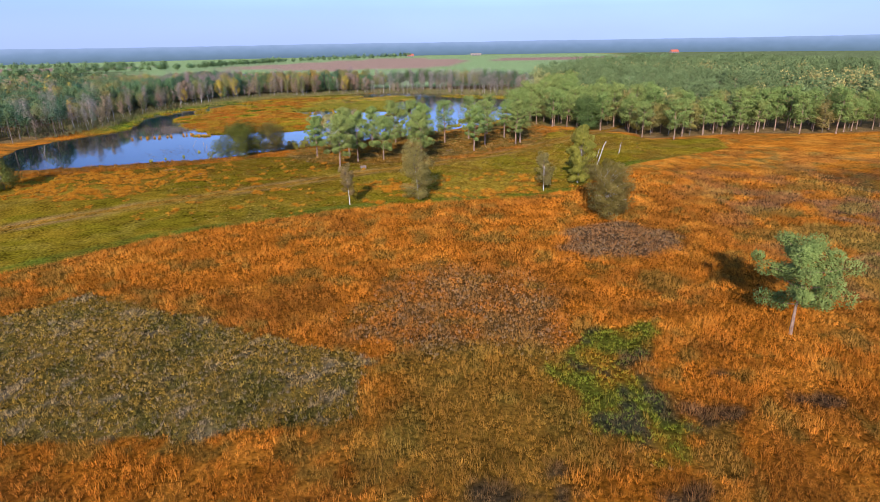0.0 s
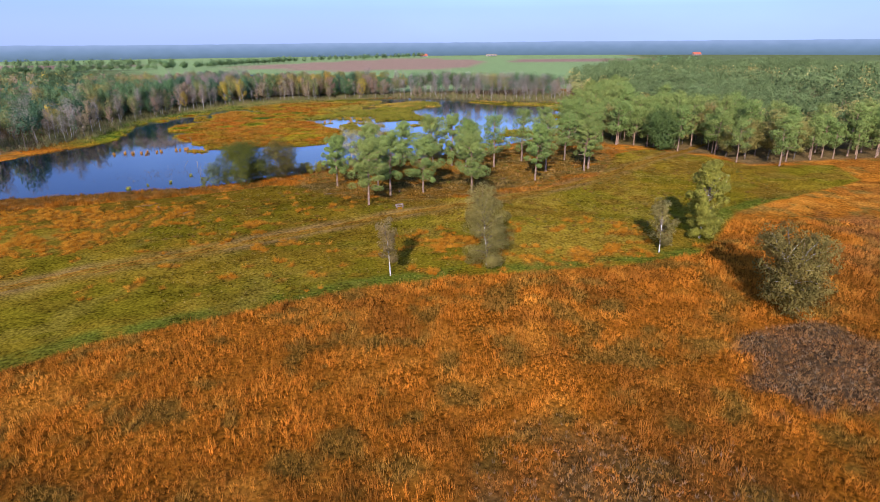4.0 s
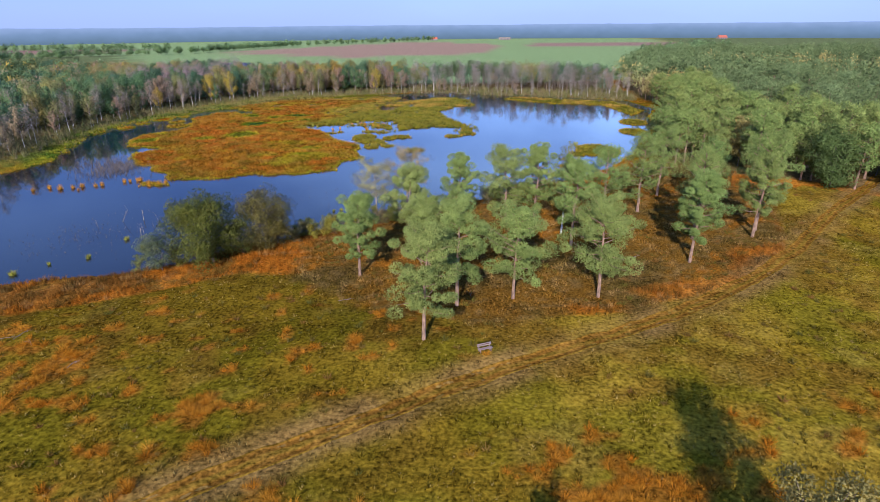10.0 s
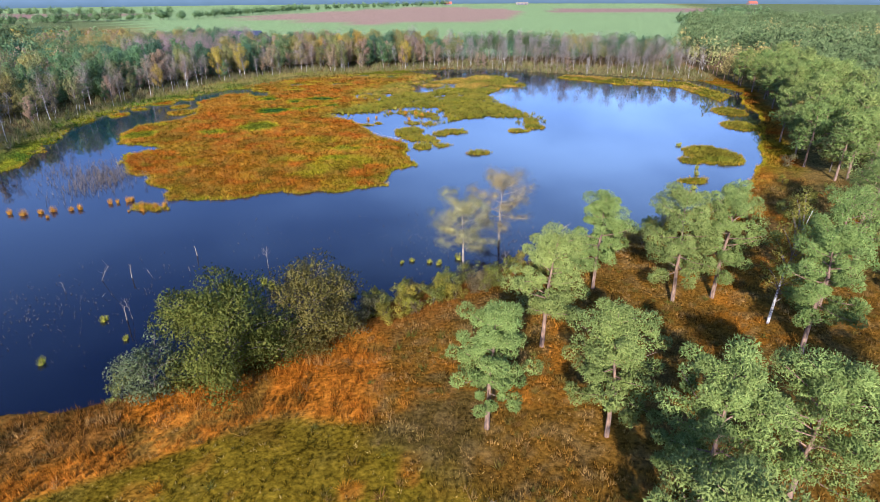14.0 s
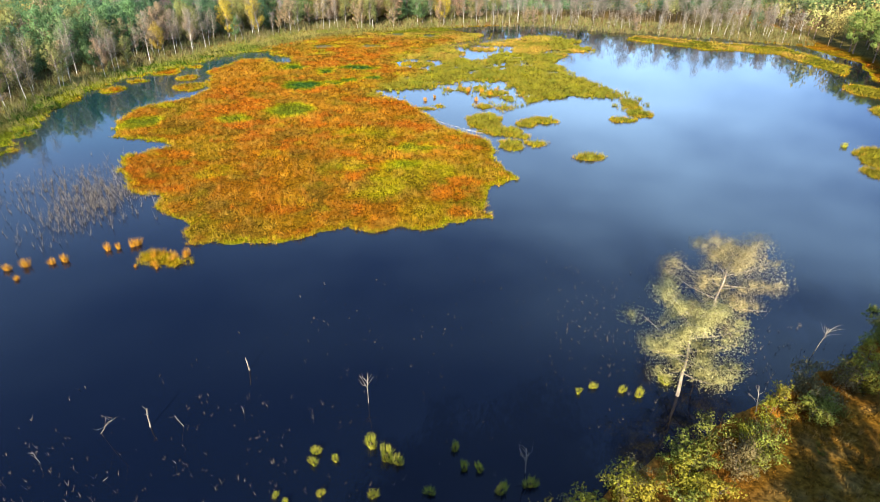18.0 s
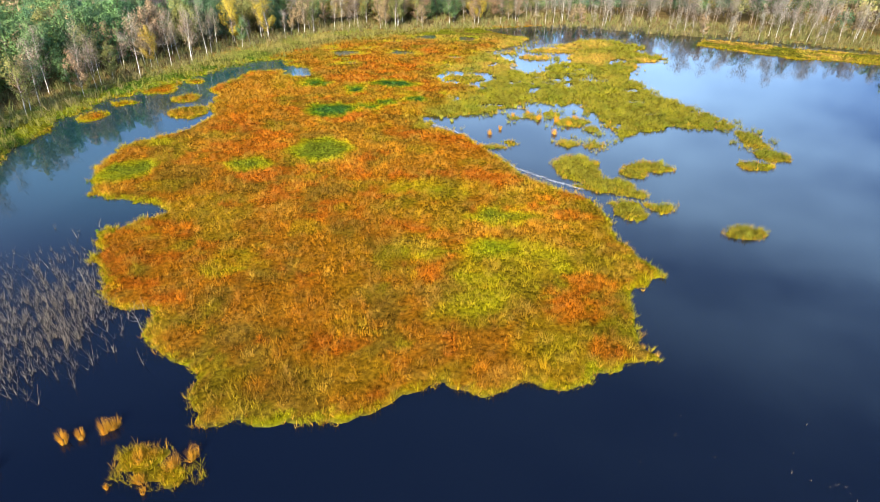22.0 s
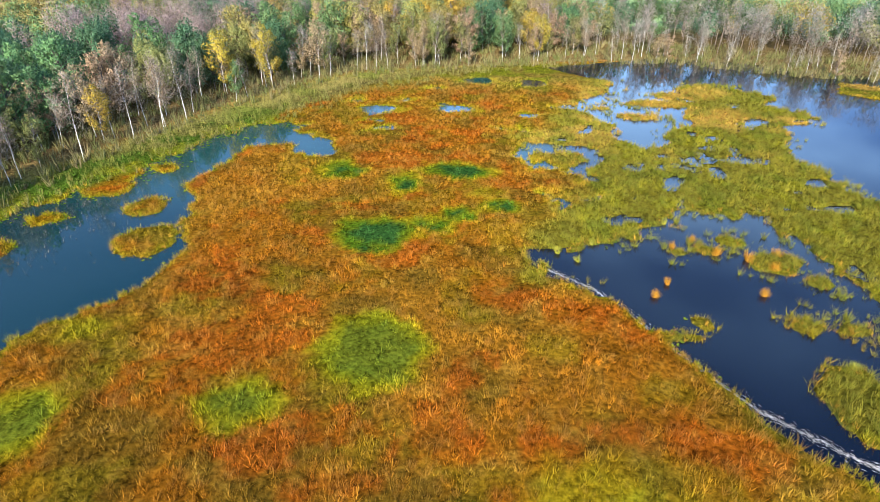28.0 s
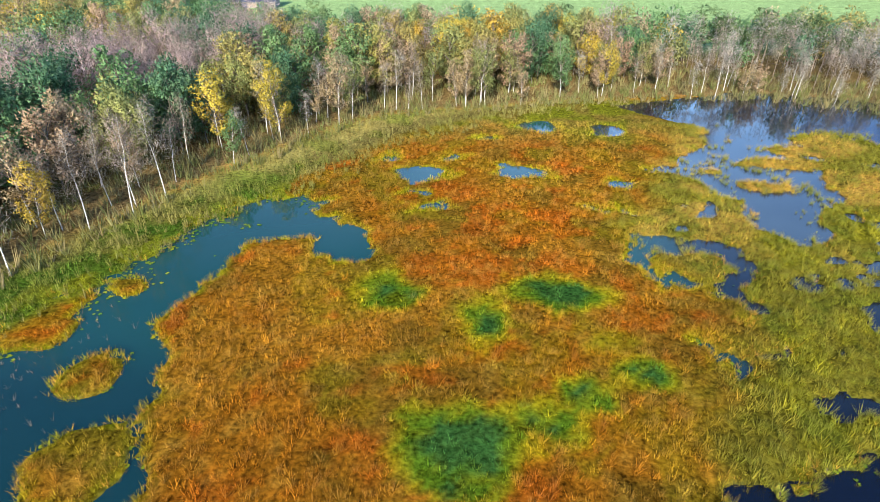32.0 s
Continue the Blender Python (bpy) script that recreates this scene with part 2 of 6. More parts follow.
MOSS = [(-85.8, 279, 4.4, 3.6), (-76.7, 297.6, 4.2, 2.2), (-76.2, 283.9, 1.9, 1.8), (-79.6, 281.3, 1.8, 1.4), (-83.5, 292.9, 1.3, 2.4), (-71.3, 286.6, 1.8, 1.6),
        (-92.7, 297.3, 2.4, 2.4), (-83.9, 259.1, 4.0, 4.2), (-91.8, 252.9, 2.2, 1.8), (-57.6, 238.6, 3.2, 1.4), (-59.3, 231, 2.2, 1.2), (-108.1, 249.9, 2.6, 3.6)]
LIME = [(-73, 288.5, 3.6, 2.6), (-66.9, 231.8, 2.0, 1.4), (-85.1, 227.9, 5.0, 2.4), (-57, 228, 5, 3.5), (-62, 222, 4, 2.5), (-111.8, 259.9, 3.0, 3.4), (-66, 248, 5, 3)]
SCARLET = [(-78, 238.5, 4.5, 2.4), (-66.5, 228.6, 3.2, 1.4), (-51.3, 241, 3.0, 1.8), (-100.8, 269.5, 5.5, 4.5), (-72, 270, 3.5, 3.0), (-92, 279, 4.0, 2.2), (-82, 303, 9.0, 5.0), (-95, 266, 4, 2), (-68, 296, 3, 5), (-88, 320, 7, 4)]
TRACK = [(-75, 92), (-59.3, 104.3), (-50, 111.1), (-41, 117.4), (-35.5, 121.4), (-27, 127), (-18.7, 132), (-9.4, 137.1), (1.4, 143), (15.4, 153), (26.3, 163.3), (41.2, 180.1), (58, 196.5), (66, 205)]
EDGE = [(-75, 52), (-60, 73.1), (-55.6, 78.4), (-45, 87.3), (-34.1, 93), (-28.3, 96.8), (-18.6, 100.8), (-7.7, 103.9), (4, 105.8), (16.5, 108.4), (27.1, 112.5), (34, 122), (42, 134), (60, 145)]
HEATHER = [(-60, 55), (-50.4, 59.4), (-43.7, 67), (-36.2, 61.8), (-27, 58.5), (-18, 53.7), (-11.7, 51.1), (-7.2, 48.8), (-6.9, 40.3), (-8.5, 38.2), (-21.4, 37.1), (-34.3, 36.8), (-55, 36)]
WET = [(10.1, 46.7), (16.3, 54.3), (23.4, 56), (18.6, 47), (19.4, 37.4), (17.4, 33.7), (12.4, 36.3)]
MEADOW = EDGE + [(80, 158), (84, 174), (64, 174), (58, 187), (46, 197), (36, 190), (28, 170), (22, 158), (10, 150), (-4, 144), (-16, 143), (-26, 144), (-38, 154), (-49, 155), (-62, 147), (-80, 139), (-110, 128), (-120, 95)]
EAST_WOOD = [(42, 264), (34, 246), (27, 226), (29, 213), (40, 204), (50, 198), (60, 187), (63, 173), (88, 179), (140, 179), (220, 190), (330, 260), (330, 620), (150, 620), (95, 480), (62, 398), (58, 334), (58, 312), (50, 290), (48, 278)]
NORTH_WOOD = [(-128, 228), (-133, 245), (-136, 266), (-132, 285), (-127, 304), (-119, 321), (-112, 333), (-106, 344), (-98, 353), (-82, 358), (-66, 364), (-45, 369),
              (-25, 371), (-8, 363), (12, 354), (34, 346), (54, 336), (60, 395), (66, 420), (20, 428), (-40, 420), (-90, 411), (-140, 412), (-158, 446), (-185, 450), (-210, 452), (-300, 480),
              (-420, 470), (-420, 150), (-200, 140), (-136, 190)]
FIELD_GREEN = [(-1300, 1000), (-400, 760), (-230, 470), (-60, 400), (120, 430), (340, 980), (420, 1500), (-200, 1500), (-700, 1700)]
FIELD_TILLED = [(60, 930), (330, 990), (420, 1130), (120, 1150)]
FIELD_FALLOW = [(-900, 880), (-560, 820), (-420, 880), (-470, 960), (-860, 1010)]
FIELD_BROWN = [(-331, 842), (-215, 1065), (-82, 1300), (70, 1060), (20, 760), (-128, 690)]


def warp(x, y, amount, size):
    """Coordinates bent by noise, for ragged patches."""
    return x + (fbm(x, y, size, 201) - 0.5) * 2 * amount, y + (fbm(x, y, size, 203) - 0.5) * 2 * amount


def land_at(x, y):
    """Metres from the water's edge, positive on land."""
    wx_, wy_ = warp(x, y, 2.6, 4.0)
    rag = (fbm(x, y, 5.0, 3, 4) - 0.5) * 3.4
    fine = (fbm(x, y, 1.6, 9, 3) - 0.5) * 1.5
    shore = -sdist(LAKE, x, y) + rag * (0.6 + 1.6 * smooth(-100, -112, x) * smooth(215, 240, y)) + fine * (0.5 + 1.2 * smooth(-100, -112, x))
    marsh = sdist(MARSH, x, y) + rag * 0.45 + fine * 1.3
    strip = sdist(STRIP, x, y) + rag * 0.6 + fine
    isl = np.maximum(blobs(ISLETS, x, y), blobs(ISLETS_W, x, y)) + fine * 1.1
    pond = np.maximum(blobs(PONDS, wx_, wy_) + fine * 0.9, sdist(BAY, x, y) + rag * 1.6 + fine * 2)
    lump = (vnoise(x, y, 1.5, 51) - 0.5) * 2.6 + (vnoise(x, y, 3.6, 53) - 0.5) * 2.2
    marsh = marsh + lump * smooth(-6, 4, sdist(OLIVE, x, y))
    gaps = smooth(0.66, 0.73, fbm(x, y, 4.0, 59)) * 4.5 * smooth(-1, 5, sdist(OLIVE, x, y))
    marsh = np.minimum(marsh, 3.0) - gaps
    marsh = np.minimum(marsh, np.maximum(-pond, np.maximum(blobs(TAN, x, y), blobs(RING, x, y)) + fine * 1.4 + lump * 0.4))
    return np.maximum(np.maximum(shore, marsh), np.maximum(strip, isl))


def height_at(x, y, land=None):
    land = land_at(x, y) if land is None else land
    dry = -sdist(LAKE, x, y)
    h = np.where(land > 0, 0.10 + 0.12 * smooth(0, 1.2, land), -0.9 * smooth(0, 2.5, -land) - 0.02)
    south = smooth(1, 14, dry) * smooth(420, 300, y) * (0.45 + 0.55 * smooth(70, 110, y))
    h = h + np.where(land > 0, south * 0.75, 0)
    bumps = (fbm(x, y, 14, 21, 3) - 0.5) * 0.7 * smooth(2, 14, dry) + (fbm(x, y, 1.3, 5, 2) - 0.5) * 0.22 * smooth(0, 1, land)
    path = smooth(1.6, 0.3, linedist(TRACK, x, y)) * 0.14
    return h + np.where(land > 0, bumps, 0) - path


def blend(c, colour, w):
    return c * (1 - w[:, None]) + np.asarray(colour) * w[:, None]


def plant_cover(x, y, land):
    """Colour of the plant cover, and weights of the zones."""
    n1, n2, n3, n4 = fbm(x, y, 9, 31), fbm(x, y, 3.2, 37), fbm(x, y, 24, 41), vnoise(x, y, 0.9, 43)
    ax, ay = warp(x, y, 4.5, 6.0)
    bx, by = warp(x, y, 1.6, 2.2)
    dry = -sdist(LAKE, x, y)
    wob = (n2 - 0.5) * 3
    c = np.tile(np.array((0.37, 0.128, 0.012)), (len(x), 1))
    c = blend(c, (0.235, 0.085, 0.012), smooth(0.45, 0.62, n1) * 0.8)
    c = blend(c, (0.47, 0.19, 0.022), smooth(0.52, 0.7, n2) * 0.7)
    c = blend(c, (0.155, 0.105, 0.02), smooth(0.56, 0.68, fbm(x, y, 3.0, 44, 4)) * 0.7)
    right = smooth(38, 62, x) * smooth(160, 80, y)
    c = blend(c, (0.15, 0.09, 0.05), right * smooth(0.45, 0.58, fbm(x, y, 7, 77)) * 0.85)
    c = blend(c, (0.17, 0.15, 0.035), right * smooth(0.5, 0.62, fbm(x, y, 6, 79)) * 0.7)
    heather = smooth(-0.35, 0.35, sdist(HEATHER, bx, by))
    hc = blend(np.tile(np.array((0.188, 0.13, 0.025)), (len(x), 1)), (0.27, 0.22, 0.14), smooth(0.62, 0.72, fbm(x, y, 2.4, 55, 4)) * 0.6)
    hc = blend(hc, (0.118, 0.10, 0.022), smooth(0.50, 0.62, fbm(x, y, 3.0, 57, 4)))
    hc = blend(hc, (0.24, 0.17, 0.045), smooth(0.6, 0.75, n4) * 0.6)
    c = c * (1 - heather[:, None]) + hc * 0.92 * heather[:, None]
    brown = np.maximum(smooth(-3, 5, blobs([(2, 60, 12, 13)], ax, ay) + wob * 2), smooth(-1, 1, blobs([(26, 82.5, 9, 6.5)], ax, ay) + wob))
    c = blend(c, (0.15, 0.085, 0.028), brown * (0.45 + 0.45 * smooth(0.4, 0.6, n2)))
    c = blend(c, (0.12, 0.08, 0.045), smooth(-1, 1, blobs([(26, 82.5, 9, 6.5)], ax, ay) + wob) * 0.7)
    wet = smooth(-1.0, 0.8, sdist(WET, bx, by) + wob)
    c = blend(c, (0.105, 0.112, 0.014), wet * (0.55 + 0.45 * smooth(0.4, 0.6, n2)))
    c = blend(c, (0.05, 0.048, 0.03), wet * 0.85 * smooth(0.52, 0.62, fbm(x, y, 2.6, 47, 4)))
    ol = smooth(-5, 2, blobs([(5, 40, 9, 9)], ax, ay) + wob * 2)
    c = blend(c, (0.165, 0.12, 0.02), ol * (1 - wet) * (1 - heather) * 0.6)
    pits = blobs([(3.5, 31, 2.2, 1.5), (8, 33, 1.0, 0.8), (8, 30.5, 1.2, 0.8), (16, 30.5, 2.0, 1.2), (22, 39.5, 2.2, 1.2), (24.5, 45, 1.2, 0.8), (31, 41, 2.4, 1.5)], bx, by)
    c = blend(c, (0.05, 0.042, 0.028), smooth(-0.4, 0.4, pits) * 0.8)
    meadow = smooth(-0.5, 0.5, sdist(MEADOW, x, y) + wob * 0.15)
    mc = blend(np.tile(np.array((0.205, 0.135, 0.011)), (len(x), 1)), (0.235, 0.16, 0.016), smooth(0.45, 0.65, n3))
    mc = blend(mc, (0.122, 0.108, 0.006), smooth(0.46, 0.64, n1) * 0.65)
    mc = blend(mc, (0.075, 0.115, 0.014), smooth(2.6, 0.6, np.abs(linedist(EDGE, x, y) - 1.6)) * smooth(0.35, 0.55, n2 + 0.1) * 0.75)
    heathy = smooth(0.50, 0.60, fbm(x, y, 7.0, 66, 4)) * (0.4 + 0.6 * smooth(118, 130, y))
    mc = blend(mc, (0.16, 0.088, 0.012), heathy * 0.7)
    mc = blend(mc, (0.25, 0.18, 0.03), smooth(0.58, 0.72, fbm(x, y, 4.0, 67, 4)) * 0.35)
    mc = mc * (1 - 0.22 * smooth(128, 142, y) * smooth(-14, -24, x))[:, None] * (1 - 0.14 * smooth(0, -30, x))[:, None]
    mc = mc * np.array((0.92, 0.93, 0.9))
    spots = blobs([(-9, 118.5, 5.5, 4.5), (-12, 121, 4, 2), (-5, 110.5, 5, 1.6), (3, 109.5, 3.5, 1.2), (13, 113, 6.5, 2.4), (20, 121, 4.5, 6), (-75, 121, 15, 11), (-63, 133, 10, 6), (-86, 132, 14, 12)], ax, ay)
    loose = smooth(-9, 0, blobs([(-58, 128, 16, 12), (15, 116, 12, 9), (-8, 115, 9, 7), (-40, 140, 14, 8), (-45, 110, 14, 6)], x, y)) * smooth(0.77, 0.82, vnoise(x, y, 1.8, 87))
    orange = np.maximum(smooth(-0.8, 0.8, spots) * smooth(0.42, 0.52, vnoise(x, y, 1.5, 85)), loose)
    mc = blend(mc, (0.24, 0.098, 0.012), orange * 0.85)
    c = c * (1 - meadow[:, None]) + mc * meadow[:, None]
    belt = smooth(0, 3, sdist([(-40, 148), (-26, 141), (-14, 141), (0, 145), (14, 154), (28, 168), (36, 180), (34, 215), (16, 216), (-10, 194), (-34, 178), (-46, 168)], ax, ay))
    bc = blend(np.tile(np.array((0.20, 0.108, 0.017)), (len(x), 1)), (0.12, 0.085, 0.02), smooth(0.48, 0.62, n1))
    bc = blend(bc, (0.30, 0.125, 0.014), smooth(0.52, 0.62, fbm(x, y, 8, 68, 4)) * smooth(0.25, 0.45, vnoise(x, y, 2, 69)))
    bc = blend(bc, (0.24, 0.165, 0.055), smooth(0.6, 0.75, n4) * 0.6)
    c = c * (1 - belt[:, None] * 0.9) + bc * belt[:, None] * 0.9
    lane = linedist(TRACK, x, y) + (n2 - 0.5) * 0.5
    c = blend(c, (0.20, 0.12, 0.035), smooth(4.0, 1.4, lane) * (0.35 + 0.5 * smooth(0.45, 0.6, n1)))
    wood = np.maximum(smooth(-1, 3, sdist(NORTH_WOOD, x, y)), smooth(0, 4, sdist(EAST_WOOD, x, y)))
    c = blend(c, (0.15, 0.10, 0.04), wood)
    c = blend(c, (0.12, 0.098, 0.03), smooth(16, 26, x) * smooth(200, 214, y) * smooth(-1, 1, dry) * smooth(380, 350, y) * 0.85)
    inlake = np.maximum(smooth(-0.5, -3.0, dry), smooth(9.0, 6.0, dry) * smooth(205, 235, y)) * (1 - wood)
    # the marsh
    mm = blend(np.tile(np.array((0.27, 0.105, 0.013)), (len(x), 1)), (0.285, 0.13, 0.018), smooth(0.42, 0.6, n1))
    mm = blend(mm, (0.145, 0.088, 0.016), smooth(0.47, 0.60, fbm(x, y, 5, 95, 4)) * 0.75)
    south_east = smooth(-84, -62, x + wob) * smooth(258, 232, y + wob)
    mm = blend(mm, (0.185, 0.165, 0.012), np.maximum(smooth(0.53, 0.62, fbm(x, y, 5, 93, 4)) * (0.4 + 0.3 * south_east), south_east * smooth(0.42, 0.58, fbm(x, y, 4, 94, 4)) * 0.48))
    scarlet = np.maximum(smooth(0.55, 0.62, fbm(x * 0.8, y * 1.2, 6, 91, 4)) * smooth(0.40, 0.56, n2), smooth(-1.2, 0.8, blobs(SCARLET, ax, ay)) * smooth(0.36, 0.5, fbm(x, y, 2.2, 92)))
    mm = blend(mm, (0.34, 0.076, 0.011), scarlet * 0.62)
    mm = blend(mm, (0.36, 0.22, 0.05), smooth(0.66, 0.8, n4) * 0.3)
    olive = np.maximum(smooth(-3, 3, sdist(OLIVE, ax, ay)), smooth(-1, 0.5, np.maximum(blobs(ISLETS, x, y), sdist(STRIP, x, y))))
    om = blend(np.tile(np.array((0.165, 0.142, 0.024)), (len(x), 1)), (0.42, 0.25, 0.07), smooth(0.46, 0.58, n1) * smooth(296, 325, y))
    om = blend(om, (0.215, 0.195, 0.02), smooth(0.52, 0.68, n2) * 0.8)
    om = blend(om, (0.43, 0.24, 0.065), smooth(-1.5, 0.6, blobs(TAN, bx, by)) * 0.85)
    om = blend(om, (0.10, 0.12, 0.02), smooth(0.55, 0.7, fbm(x, y, 3, 97)) * 0.7)
    mm = mm * (1 - olive[:, None]) + om * olive[:, None]
    lime = smooth(-1.2, 0.8, blobs(LIME, ax, ay))
    mm = blend(mm, (0.26, 0.235, 0.014), lime * (0.2 + 0.5 * smooth(0.4, 0.6, n2)))
    mossd = blobs(MOSS, bx, by) + wob * 0.3
    mm = blend(mm, (0.30, 0.27, 0.014), smooth(-1.3, -0.4, mossd) * 0.7)
    mm = blend(mm, (0.08, 0.145, 0.014), smooth(-0.5, 0.15, mossd) * (0.75 + 0.25 * smooth(0.35, 0.6, n4)) * (0.5 + 0.5 * smooth(264, 275, y)))
    mm = blend(mm, (0.03, 0.095, 0.032), smooth(0.5, 1.2, mossd + wob * 0.6) * (0.35 + 0.55 * smooth(264, 275, y)))
    north = smooth(334, 354, y + wob * 3) * smooth(-40, -60, x)
    mm = blend(mm, (0.21, 0.175, 0.05), north * 0.8)
    mm = blend(mm, (0.17, 0.19, 0.016), north * smooth(0.5, 0.62, n1) * 0.8)
    mm = blend(mm, (0.24, 0.24, 0.010), 0.75 * smooth(0.7, 0.1, land) * (1 - 0.85 * olive) * (1 - 0.3 * smooth(0.0, 0.7, blobs(ISLETS_W, x, y))) * smooth(356, 344, y) * (0.5 + 0.5 * smooth(0.35, 0.55, n2)))
    mm = mm * np.array((1.06, 1.06, 0.75))
    c = c * (1 - inlake[:, None]) + mm * inlake[:, None]
    straw = smooth(2, 5, dry) * smooth(34, 24, dry) * smooth(212, 228, y) * (1 - wood) * smooth(30, 10, x)
    c = blend(c, (0.22, 0.175, 0.05), straw)
    c = blend(c, (0.15, 0.15, 0.03), straw * smooth(0.48, 0.62, n2))
    bank = smooth(12, 5, dry) * smooth(-2.0, 0.3, dry) * (x < -108) * smooth(205, 225, y)
    c = blend(c, (0.115, 0.15, 0.022), bank * 0.85 * (0.4 + 0.6 * smooth(0.35, 0.55, n2)))
    c = blend(c, (0.20, 0.22, 0.014), bank * smooth(5, 1.5, dry + wob) * 0.8)
    c = blend(c, (0.06, 0.125, 0.015), bank * smooth(0.50, 0.60, fbm(x, y, 4, 99, 4)) * smooth(9, 5, dry) * 0.85)
    fringe = smooth(11, 5, dry) * smooth(215, 195, y) * (x < -2)
    c = blend(c, (0.21, 0.092, 0.016), fringe * (1 - belt * 0.4) * smooth(0.38, 0.52, n1 + (n2 - 0.5) * 0.4))
    # distant fields, their base colours paled for haze
    far = smooth(0, 20, sdist(FIELD_GREEN, x, y))
    c = blend(c, (0.21, 0.30, 0.12), far)
    c = blend(c, (0.30, 0.20, 0.14), smooth(0, 15, sdist(FIELD_BROWN, x, y)))
    c = blend(c, (0.27, 0.17, 0.13), np.maximum(smooth(0, 15, sdist(FIELD_TILLED, x, y)), smooth(0, 15, sdist(FIELD_FALLOW, x, y))))
    rest = smooth(480, 700, np.hypot(x, y - 100)) * (1 - far)
    c = blend(c, (0.12, 0.15, 0.06), rest)
    return c, dict(heather=heather, meadow=meadow, marsh=inlake, olive=olive, belt=belt, wood=wood, wet=wet, brown=brown, orange=orange, lane=lane, dry=dry, fringe=fringe, bank=bank, right=right)


# ---- materials ----
def material(name):
    m = bpy.data.materials.new(name)
    m.use_nodes = True
    nt = m.node_tree
    return m, nt, nt.nodes["Principled BSDF"]


def noise_node(nt, scale, detail=4.0, coord="Object"):
    tc, no = nt.nodes.new("ShaderNodeTexCoord"), nt.nodes.new("ShaderNodeTexNoise")
    no.inputs["Scale"].default_value, no.inputs["Detail"].default_value = scale, detail
    nt.links.new(tc.outputs[coord], no.inputs["Vector"])
    return no


def attr_material(name, rough=0.9, grain=2.0, depth=0.5, translucent=0.0, per_object=0.0, bump=0.0, puffy=0.0):
    """Plant or soil: colour from the mesh's own tone, varied by noise at two scales."""
    m, nt, bsdf = material(name)
    at = nt.nodes.new("ShaderNodeAttribute")
    at.attribute_name = "tone"
    n1, n2 = noise_node(nt, grain, 6.0), noise_node(nt, grain * 0.13, 3.0)
    add = nt.nodes.new("ShaderNodeMath")
    add.operation = "MULTIPLY_ADD"
    add.inputs[1].default_value = 0.45
    nt.links.new(n2.outputs["Fac"], add.inputs[0])
    nt.links.new(n1.outputs["Fac"], add.inputs[2])
    rng = nt.nodes.new("ShaderNodeMapRange")
    rng.inputs["From Min"].default_value, rng.inputs["From Max"].default_value = 0.47, 0.98
    rng.inputs["To Min"].default_value, rng.inputs["To Max"].default_value = 1 - depth, 1 + depth
    nt.links.new(add.outputs[0], rng.inputs["Value"])
    hsv = nt.nodes.new("ShaderNodeHueSaturation")
    nt.links.new(at.outputs["Color"], hsv.inputs["Color"])
    nt.links.new(rng.outputs["Result"], hsv.inputs["Value"])
    if per_object:
        oi, mr = nt.nodes.new("ShaderNodeObjectInfo"), nt.nodes.new("ShaderNodeMapRange")
        mr.inputs["To Min"].default_value, mr.inputs["To Max"].default_value = 0.5 - per_object, 0.5 + per_object
        nt.links.new(oi.outputs["Random"], mr.inputs["Value"])
        nt.links.new(mr.outputs["Result"], hsv.inputs["Hue"])
    nt.links.new(hsv.outputs["Color"], bsdf.inputs["Base Color"])
    bsdf.inputs["Roughness"].default_value = rough
    bsdf.inputs["Specular IOR Level"].default_value = 0.0
    if bump:
        b = nt.nodes.new("ShaderNodeBump")
        b.inputs["Strength"].default_value, b.inputs["Distance"].default_value = 0.8, bump
        nt.links.new(n1.outputs["Fac"], b.inputs["Height"])
        nt.links.new(b.outputs["Normal"], bsdf.inputs["Normal"])
    if puffy:
        pa, vt, ge = nt.nodes.new("ShaderNodeAttribute"), nt.nodes.new("ShaderNodeVectorTransform"), nt.nodes.new("ShaderNodeNewGeometry")
        pa.attribute_name = "puff"
        vt.vector_type, vt.convert_from, vt.convert_to = "NORMAL", "OBJECT", "WORLD"
        vm, va = nt.nodes.new("ShaderNodeMix"), nt.nodes.new("ShaderNodeVectorMath")
        vm.data_type, va.operation = "VECTOR", "NORMALIZE"
        vm.inputs["Factor"].default_value = puffy
        nt.links.new(pa.outputs["Vector"], vt.inputs["Vector"])
        nt.links.new(ge.outputs["Normal"], vm.inputs[4])
        nt.links.new(vt.outputs["Vector"], vm.inputs[5])
        nt.links.new(vm.outputs[1], va.inputs[0])
        nt.links.new(va.outputs["Vector"], bsdf.inputs["Normal"])
    if translucent:
        tr, mx = nt.nodes.new("ShaderNodeBsdfTranslucent"), nt.nodes.new("ShaderNodeMixShader")
        mx.inputs["Fac"].default_value = translucent
        nt.links.new(hsv.outputs["Color"], tr.inputs["Color"])
        nt.links.new(bsdf.outputs["BSDF"], mx.inputs[1])
        nt.links.new(tr.outputs["BSDF"], mx.inputs[2])
        nt.links.new(mx.outputs["Shader"], nt.nodes["Material Output"].inputs["Surface"])
    return m


